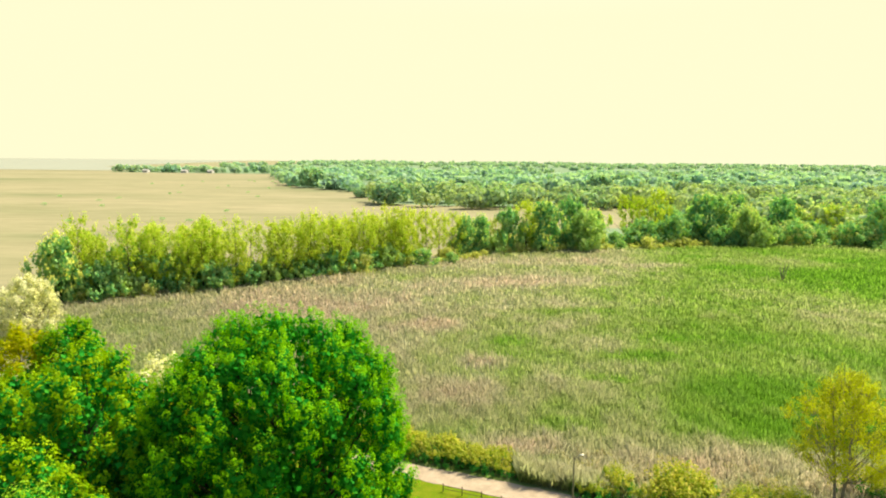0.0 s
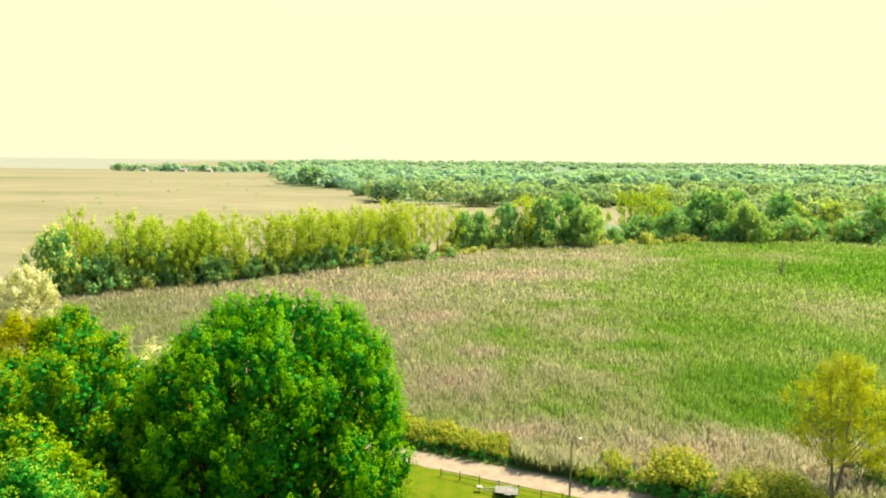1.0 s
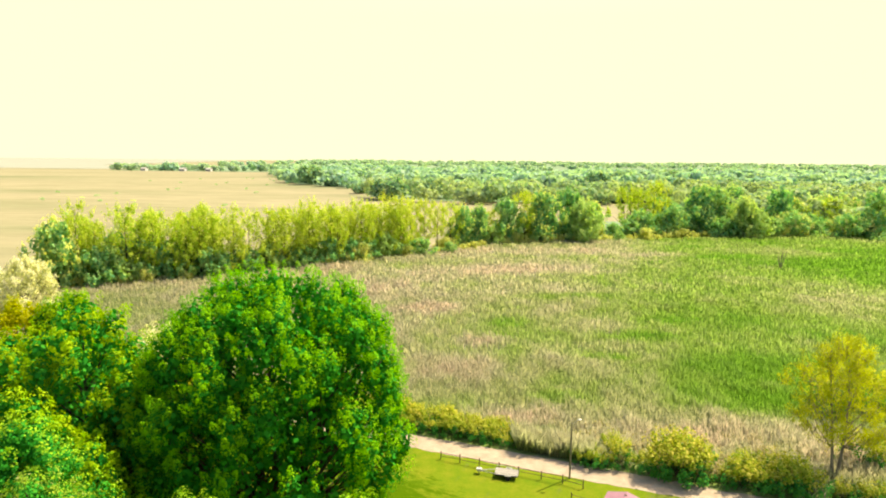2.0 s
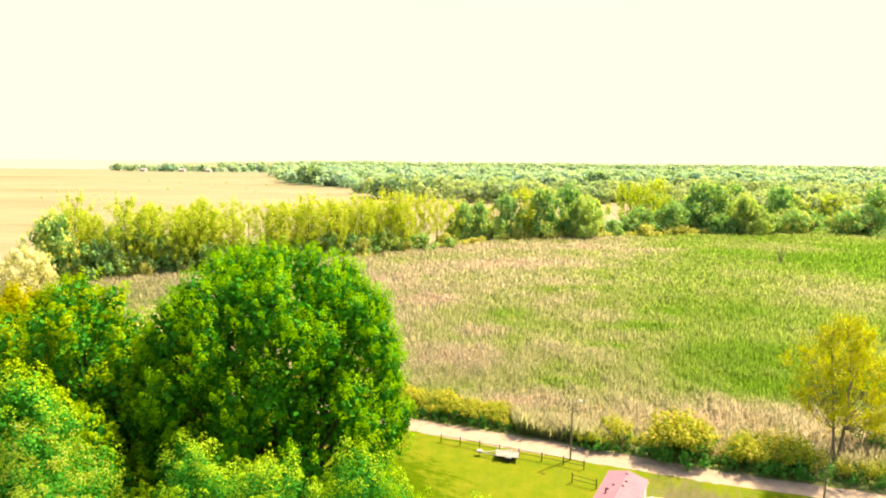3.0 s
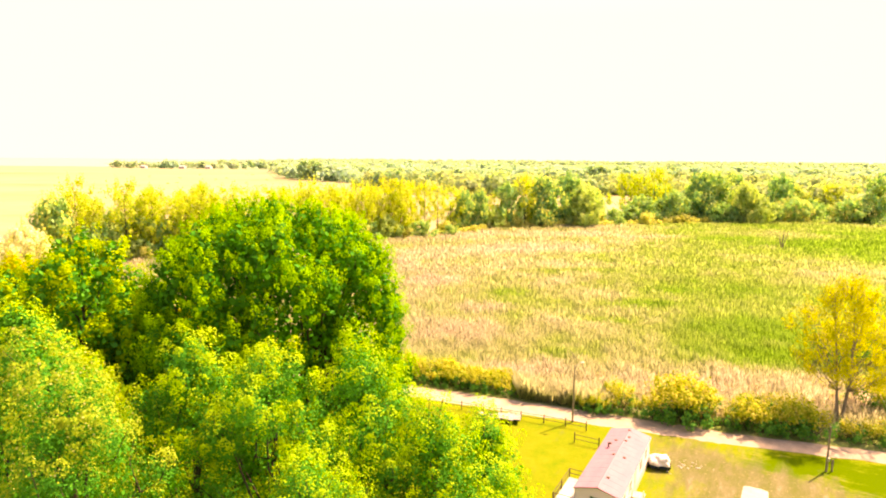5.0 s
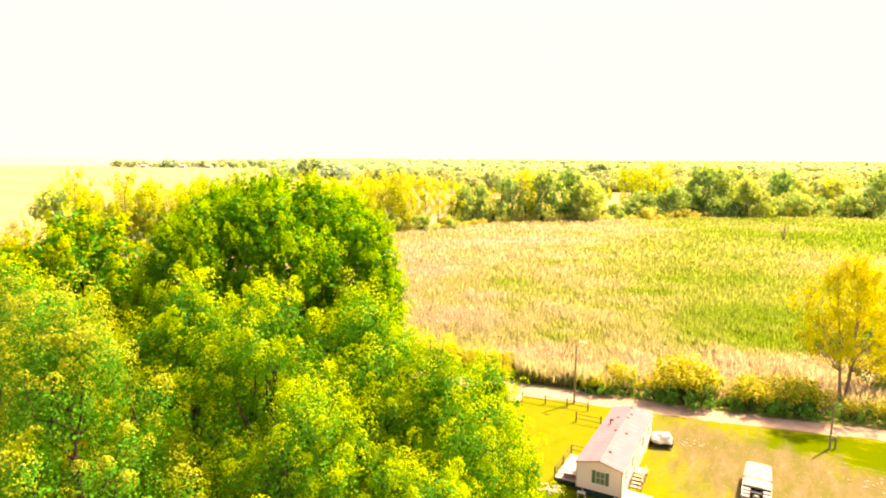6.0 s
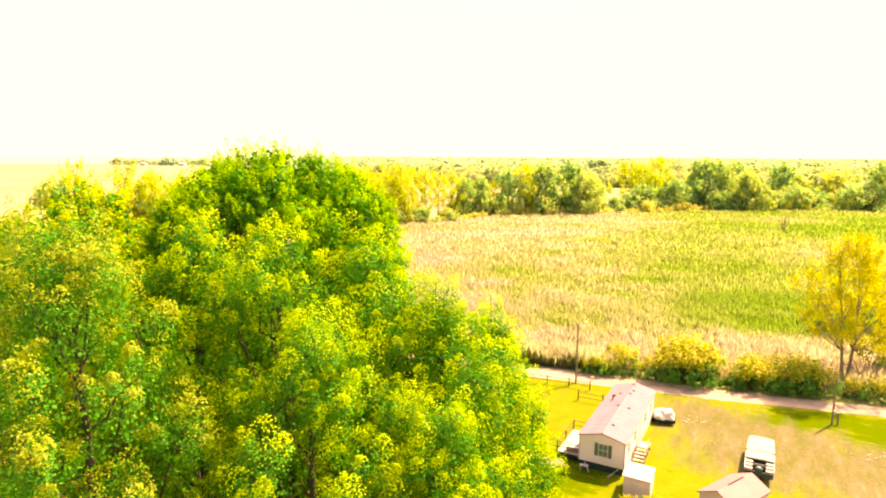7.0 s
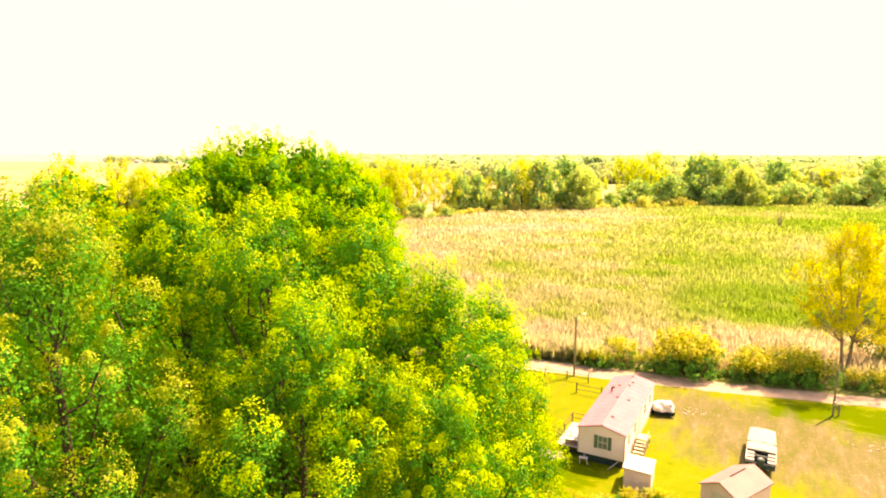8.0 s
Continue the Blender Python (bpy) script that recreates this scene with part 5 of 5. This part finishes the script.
def build_garden_table():
    root = thing("side_table", HOME @ pose(-1.3, -7.2, 0, 0, 0, 8), "small white plastic table at the home's end", "table")
    part("tabletop", box(-0.36, 0.36, -0.2, 0.2, 0.56, 0.6, 0.015), SIDING_TRIM, root)
    for x in (-0.3, 0.3):
        for y in (-0.15, 0.15):
            part("leg", rod((x, y, 0), (x * 0.92, y * 0.92, 0.56), 0.022, 0.03, 6), SIDING_TRIM, root)


build_garden_table()


def build_little_shed():
    root = thing("storage_shed", pose(16.35, 44.85, 0, 0, 0, -26) @ Matrix.Scale(0.93, 4), "small pale storage shed with a flat white roof by the home", "shed")
    w, l = 1.1, 1.25
    part("wall", prism([(-w, 0), (w, 0), (w, 1.72), (-w, 1.84)], -l, l), SHED_SIDE, root, "pinkish board walls")
    part("roof", prism([(-w - 0.1, 1.85), (w + 0.1, 1.73), (w + 0.1, 1.81), (-w - 0.1, 1.93)], -l - 0.12, l + 0.12), ROOF_WHITE, root, "white sheet roof")
    for k in range(8):
        x = -w + (k + 0.5) * 2 * w / 8
        part("board", box(x - 0.125, x + 0.125, -l - 0.02, -l, 0.03, 1.68), SHED_SIDE, root)
    for k in range(9):
        y = -l + (k + 0.5) * 2 * l / 9
        part("board", box(w, w + 0.02, y - 0.125, y + 0.125, 0.03, 1.68), SHED_SIDE, root)
    door = part("door", box(-0.35, 0.4, -l - 0.045, -l - 0.021, 0.05, 1.6), SHED_SIDE, root)
    part("handle", box(0.28, 0.34, -l - 0.08, -l - 0.046, 0.8, 0.95), METAL, door)


build_little_shed()


def build_barn():
    root = thing("garden_shed", pose(22.4, 41.5, 0, 0, 0, -56) @ Matrix.Scale(0.95, 4), "pale pink wooden garden shed with a gabled roof", "shed")
    w, l, ze, zr = 1.5, 2.3, 2.1, 2.85
    part("wall", prism([(-w, 0), (w, 0), (w, ze), (0, zr - 0.06), (-w, ze)], -l, l), SHED_SIDE, root, "pink board walls")
    e = 0.16
    roof = part("roof", prism([(-w - e, ze - 0.1), (0, zr), (w + e, ze - 0.1), (w + e, ze - 0.02), (0, zr + 0.09), (-w - e, ze - 0.02)], -l - 0.15, l + 0.15), SHED_ROOF, root, "pale pink shingled roof")
    for k in range(9):
        for s in (-1, 1):
            t0 = k / 9
            x = s * (w + e) * (1 - t0)
            z = zr + 0.09 - abs(x) * (zr - ze + 0.1) / (w + e)
            x1 = s * (w + e) * (1 - t0 - 1 / 9)
            z1 = zr + 0.09 - abs(x1) * (zr - ze + 0.1) / (w + e)
            part("shingle_course", prism([(x, z), (x1, z1), (x1, z1 + 0.005), (x, z + 0.014)], -l - 0.15, l + 0.15), SHED_ROOF, roof)
    part("ridge_strip", prism([(-0.07, zr + 0.08), (0, zr + 0.125), (0.07, zr + 0.08)], -1.0, 1.2), DARK, roof, "dark strip along the ridge")
    for k in range(12):
        x = -w + (k + 0.5) * 2 * w / 12
        top = ze + (zr - ze) * (1 - abs(x) / w) - 0.12
        part("board", box(x - 0.12, x + 0.12, -l - 0.02, -l, 0.03, top), SHED_SIDE, root)
    for k in range(18):
        y = -l + (k + 0.5) * 2 * l / 18
        part("board", box(w, w + 0.02, y - 0.13, y + 0.13, 0.03, ze - 0.12), SHED_SIDE, root)
    door = part("door", box(-0.6, 0.6, -l - 0.05, -l - 0.021, 0.05, 1.95), SIDING_TRIM, root, "white trimmed double door")
    part("handle", box(-0.03, 0.03, -l - 0.09, -l - 0.051, 0.9, 1.1), METAL, door)


build_barn()


# ---- the boat on its trailer ----
def build_boat():
    root = thing("motor_boat", pose(27.95, 48.35, 0, 0, 0, -29) @ Matrix.Scale(0.93, 4), "white square-bowed motor boat under canvas on a trailer", "boat")
    sections = [(-1.5, 1.18, 0.56, 1.36), (0.4, 1.18, 0.54, 1.38), (1.9, 1.16, 0.58, 1.42), (3.4, 1.12, 0.75, 1.46), (3.95, 1.06, 1.0, 1.5)]
    bm = bmesh.new()
    rings = []
    for y, w, zb, zt in sections:
        rings.append([bm.verts.new(p) for p in ((-w, y, zt), (-w * 0.95, y, zb + 0.3), (-w * 0.5, y, zb + 0.08), (0, y, zb), (w * 0.5, y, zb + 0.08), (w * 0.95, y, zb + 0.3), (w, y, zt))])
    for a, b in zip(rings, rings[1:]):
        for i in range(6):
            bm.faces.new((a[i], a[i + 1], b[i + 1], b[i]))
    bm.faces.new(rings[0])
    bm.faces.new(list(reversed(rings[-1])))
    part("hull", bm, GELCOAT, root, "white hull")

    def cover(y0, y1, w0, w1, rise):
        """A stretched canvas sheet with a low crown, small sags and a hanging hem."""
        b = bmesh.new()
        rows = []
        for j in range(5):
            s = j / 4
            w, y = w0 + (w1 - w0) * s, y0 + (y1 - y0) * s
            rows.append([b.verts.new((w * x, y, 1.5 + rise * (1 - abs(x) ** 2.2) + 0.025 * math.sin(7 * x + 5 * s) - (0.24 if abs(x) == 1 else 0))) for x in (-1, -0.97, -0.6, -0.3, 0, 0.3, 0.6, 0.97, 1)])
        for a, c in zip(rows, rows[1:]):
            for i in range(8):
                b.faces.new((a[i], a[i + 1], c[i + 1], c[i]))
        return b

    for y0, y1, w0, w1 in ((-1.0, 0.62, 1.24, 1.24), (0.8, 4.0, 1.24, 1.13)):
        part("canvas_cover", cover(y0, y1, w0, w1, 0.09), CANVAS, root, "pale canvas cover")
    for y in (-1.08, 0.71):
        part("strap", box(-1.23, 1.23, y - 0.09, y + 0.09, 1.42, 1.56, 0.02), CABIN_DARK, root, "dark cross strap")
    # stern: two stepped side seats with a dark well between
    for s in (-1, 1):
        for k in range(3):
            y = -1.2 - k * 0.42
            part("stern_step", box(s * 0.85 - 0.32, s * 0.85 + 0.32, y - 0.4, y, 0.75, 1.42 - 0.13 * k, 0.03), GELCOAT, root, "white stepped stern seat")
        part("side_rail", rod((s * 1.18, -2.45, 1.2), (s * 1.18, -1.2, 1.55), 0.03), METAL, root)
    part("cockpit_floor", box(-0.55, 0.55, -2.5, -1.2, 0.75, 0.8), CABIN_DARK, root, "dark teal cockpit well")
    part("transom", box(-1.15, 1.15, -2.58, -2.48, 0.55, 1.0, 0.02), CABIN_DARK, root, "dark transom")
    part("console", box(-0.45, 0.45, -1.75, -1.4, 0.8, 1.3, 0.04), CABIN_DARK, root)
    motor = part("outboard_motor", box(-0.3, 0.3, -3.15, -2.6, 1.0, 1.62, 0.1), CABIN_DARK, root, "dark outboard cowling")
    part("motor_leg", box(-0.1, 0.1, -2.98, -2.76, 0.35, 1.0, 0.03), BLACK, motor)
    part("cowling_top", box(-0.13, 0.13, -2.98, -2.76, 1.6, 1.66, 0.03), GELCOAT, motor, "white cowling panel")
    trailer = thing("boat_trailer", pose(27.95, 48.35, 0, 0, 0, -29) @ Matrix.Scale(0.93, 4), "galvanised boat trailer on the dirt drive", "trailer")
    for s in (-1, 1):
        part("beam", box(s * 0.6 - 0.05, s * 0.6 + 0.05, -2.4, 2.0, 0.42, 0.52), METAL, trailer)
        part("bunk", box(s * 0.6 - 0.08, s * 0.6 + 0.08, -2.3, 1.2, 0.52, 0.66), WOOD_GREY, trailer)
        part("drawbar", rod((s * 0.6, 2.0, 0.47), (0, 4.3, 0.47), 0.05), METAL, trailer)
        wheel = part("wheel", rod((s * 0.98, -0.8, 0.32), (s * 1.18, -0.8, 0.32), 0.32, 0.32, 16), RUBBER, trailer)
        part("hub", rod((s * 1.17, -0.8, 0.32), (s * 1.2, -0.8, 0.32), 0.16, 0.14, 12), METAL, wheel)
        part("mudguard", box(s * 1.08 - 0.13, s * 1.08 + 0.13, -1.2, -0.4, 0.64, 0.7, 0.02), METAL, trailer)
    part("axle", rod((-1.05, -0.8, 0.32), (1.05, -0.8, 0.32), 0.04), METAL, trailer)
    part("jack", rod((0, 4.1, 0), (0, 4.1, 0.75), 0.04), METAL, trailer)


build_boat()


# ---- tarp-covered cart beside the home ----
def build_tarp_heap():
    root = thing("covered_cart", pose(23.15, 58.0, 0, 0, 0, -12), "low cart heaped under a crumpled white tarp", "cart")
    part("cart_bed", box(-0.95, 0.95, -0.9, 0.8, 0.3, 0.58, 0.03), DARK, root, "dark cart bed")
    for s in (-1, 1):
        wheel = part("wheel", rod((s * 0.96, 0, 0.32), (s * 1.08, 0, 0.32), 0.32, 0.32, 14), RUBBER, root)
        part("hub", rod((s * 1.07, 0, 0.32), (s * 1.1, 0, 0.32), 0.13, 0.11, 10), METAL, wheel)
        part("prop", box(s * 0.75 - 0.05, s * 0.75 + 0.05, -0.65, -0.55, 0, 0.42), WOOD_DARK, root)
    bm = bmesh.new()
    made = bmesh.ops.create_icosphere(bm, subdivisions=4, radius=1.0)["verts"]
    for v in made:
        n = noise.noise(v.co * 1.8) * 0.2 + noise.noise(v.co * 5.0) * 0.07
        a = math.atan2(v.co.y, v.co.x)
        square = 1.0 / max(abs(math.cos(a)), abs(math.sin(a))) ** 0.5
        v.co = Vector((v.co.x * (1.08 + n) * square, v.co.y * (0.85 + n) * square, 0.62 + max(-0.12 + 0.1 * math.sin(9 * a), v.co.z * (0.85 + 1.3 * n))))
    part("tarp", bm, TARP, root, "crumpled white tarp")


build_tarp_heap()


# ---- flat trailer on the lawn ----
def build_flat_trailer():
    root = thing("utility_trailer", pose(8.9, 69.0, 0, 0, 0, -12), "small flat trailer with a grey plank bed on the lawn", "trailer")
    for k in range(7):
        y = -0.8 + k * 0.235
        part("plank", box(-1.4, 1.4, y, y + 0.15, 0.62, 0.67, 0.006), ROOF_WHITE, root)
    # added dark sheet: paints the shade seen through the plank gaps
    part("underbed", box(-1.35, 1.35, -0.76, 0.82, 0.5, 0.54), CABIN_DARK, root, "dark sheet painting shade between the planks")
    part("frame", box(-1.4, 1.4, -0.84, -0.78, 0.5, 0.6), DARK, root)
    part("frame", box(-1.4, 1.4, 0.84, 0.9, 0.5, 0.6), DARK, root)
    for y in (-0.86, 0.92):
        part("side_rail", rod((-1.35, y, 0.9), (1.35, y, 0.9), 0.025, 0.025, 6), METAL, root)
        for x in (-1.3, 0.0, 1.3):
            part("stake", box(x - 0.03, x + 0.03, y - 0.03, y + 0.03, 0.55, 0.92), METAL, root)
        wheel = part("wheel", rod((0.2, y - 0.14 if y < 0 else y + 0.02, 0.3), (0.2, y - 0.02 if y < 0 else y + 0.14, 0.3), 0.3, 0.3, 14), RUBBER, root)
        part("mudguard", box(-0.2, 0.6, y - 0.18 if y < 0 else y + 0.0, y if y < 0 else y + 0.18, 0.6, 0.64), METAL, root)
    part("tongue", rod((-1.4, -0.5, 0.52), (-3.5, 0.02, 0.45), 0.05), METAL, root)
    part("tongue", rod((-1.4, 0.55, 0.52), (-3.5, 0.02, 0.45), 0.05), METAL, root)
    part("jack", rod((-3.4, 0.02, 0.0), (-3.4, 0.02, 0.95), 0.05), SIDING_TRIM, root, "white jack post")
    part("winch_box", box(-3.7, -3.05, -0.22, 0.25, 0.42, 0.72, 0.03), SIDING_TRIM, root, "white winch box")


build_flat_trailer()


# ---- lean-to and debris ----
def build_lean_to():
    root = thing("lean_to", pose(-27.3, 65.9, 0, 0, 0, 20), "small lean-to with a pale sloping roof under the great tree", "shed")
    part("roof", prism([(-1.5, 1.75), (1.5, 2.25), (1.5, 2.33), (-1.5, 1.83)], -0.9, 0.9), ROOF_WHITE, root, "pale sheet roof")
    part("back_wall", box(-1.35, 1.35, 0.6, 0.66, 0, 1.78), WOOD_DARK, root)
    for x, z in ((-1.3, 1.77), (1.3, 2.2)):
        part("post", box(x - 0.06, x + 0.06, -0.75, -0.63, 0, z), WOOD_DARK, root)


build_lean_to()


def build_rubble(x, y, count, spread, seed, label, size=0.14):
    rng = random.Random(seed)
    root = thing("rubble", pose(x, y, 0), label, "debris")
    for k in range(count):
        bm = bmesh.new()
        made = bmesh.ops.create_icosphere(bm, subdivisions=1, radius=1.0)["verts"]
        s = rng.uniform(size * 0.4, size)
        off = Vector((rng.gauss(0, spread), rng.gauss(0, spread * 0.6), s * 0.4))
        for v in made:
            v.co = Vector((v.co.x * s * rng.uniform(0.8, 1.5), v.co.y * s * rng.uniform(0.7, 1.2), max(-off.z, v.co.z * s * rng.uniform(0.5, 0.9)))) + off
        part("stone", bm, STONE, root)


build_rubble(10.3, 49.4, 26, 0.7, 3, "heap of pale scrap and stones beside the deck", 0.26)
build_rubble(1.2, 40.6, 16, 0.7, 6, "heap of pale stones in the grass", 0.3)
build_rubble(26.4, 58.3, 22, 1.1, 4, "scattered pale stones on the dirt drive")
build_rubble(39.7, 50.8, 20, 1.6, 5, "scattered pale stones on bare ground")


# ---- a far building ----
def build_far_house(x, y, turn, l):
    root = thing("house", pose(x, y, 0, 0, 0, turn), "low white building among distant trees", "house", "far white buildings")
    part("wall", prism([(-6, 0), (6, 0), (6, 5), (0, 7.4), (-6, 5)], -l, l), SIDING_TRIM, root)
    part("roof", prism([(-6.6, 4.85), (0, 7.5), (6.6, 4.85), (6.6, 5.2), (0, 7.9), (-6.6, 5.2)], -l - 0.6, l + 0.6), ROOF_WHITE, root)
    for k in range(4):
        yy = -l + (k + 0.5) * l / 2
        for s in (-1, 1):
            lo, hi = sorted((s * 6.0, s * 6.06))
            part("window", box(lo, hi, yy - 0.8, yy + 0.8, 1.6, 3.2), GLASS, root)


build_far_house(671, 940, 70, 11)
build_far_house(765, 1144, 60, 12)
build_far_house(-690, 1434, 80, 6)
build_far_house(-600, 1434, 80, 7)
build_far_house(-540, 1434, 85, 6)
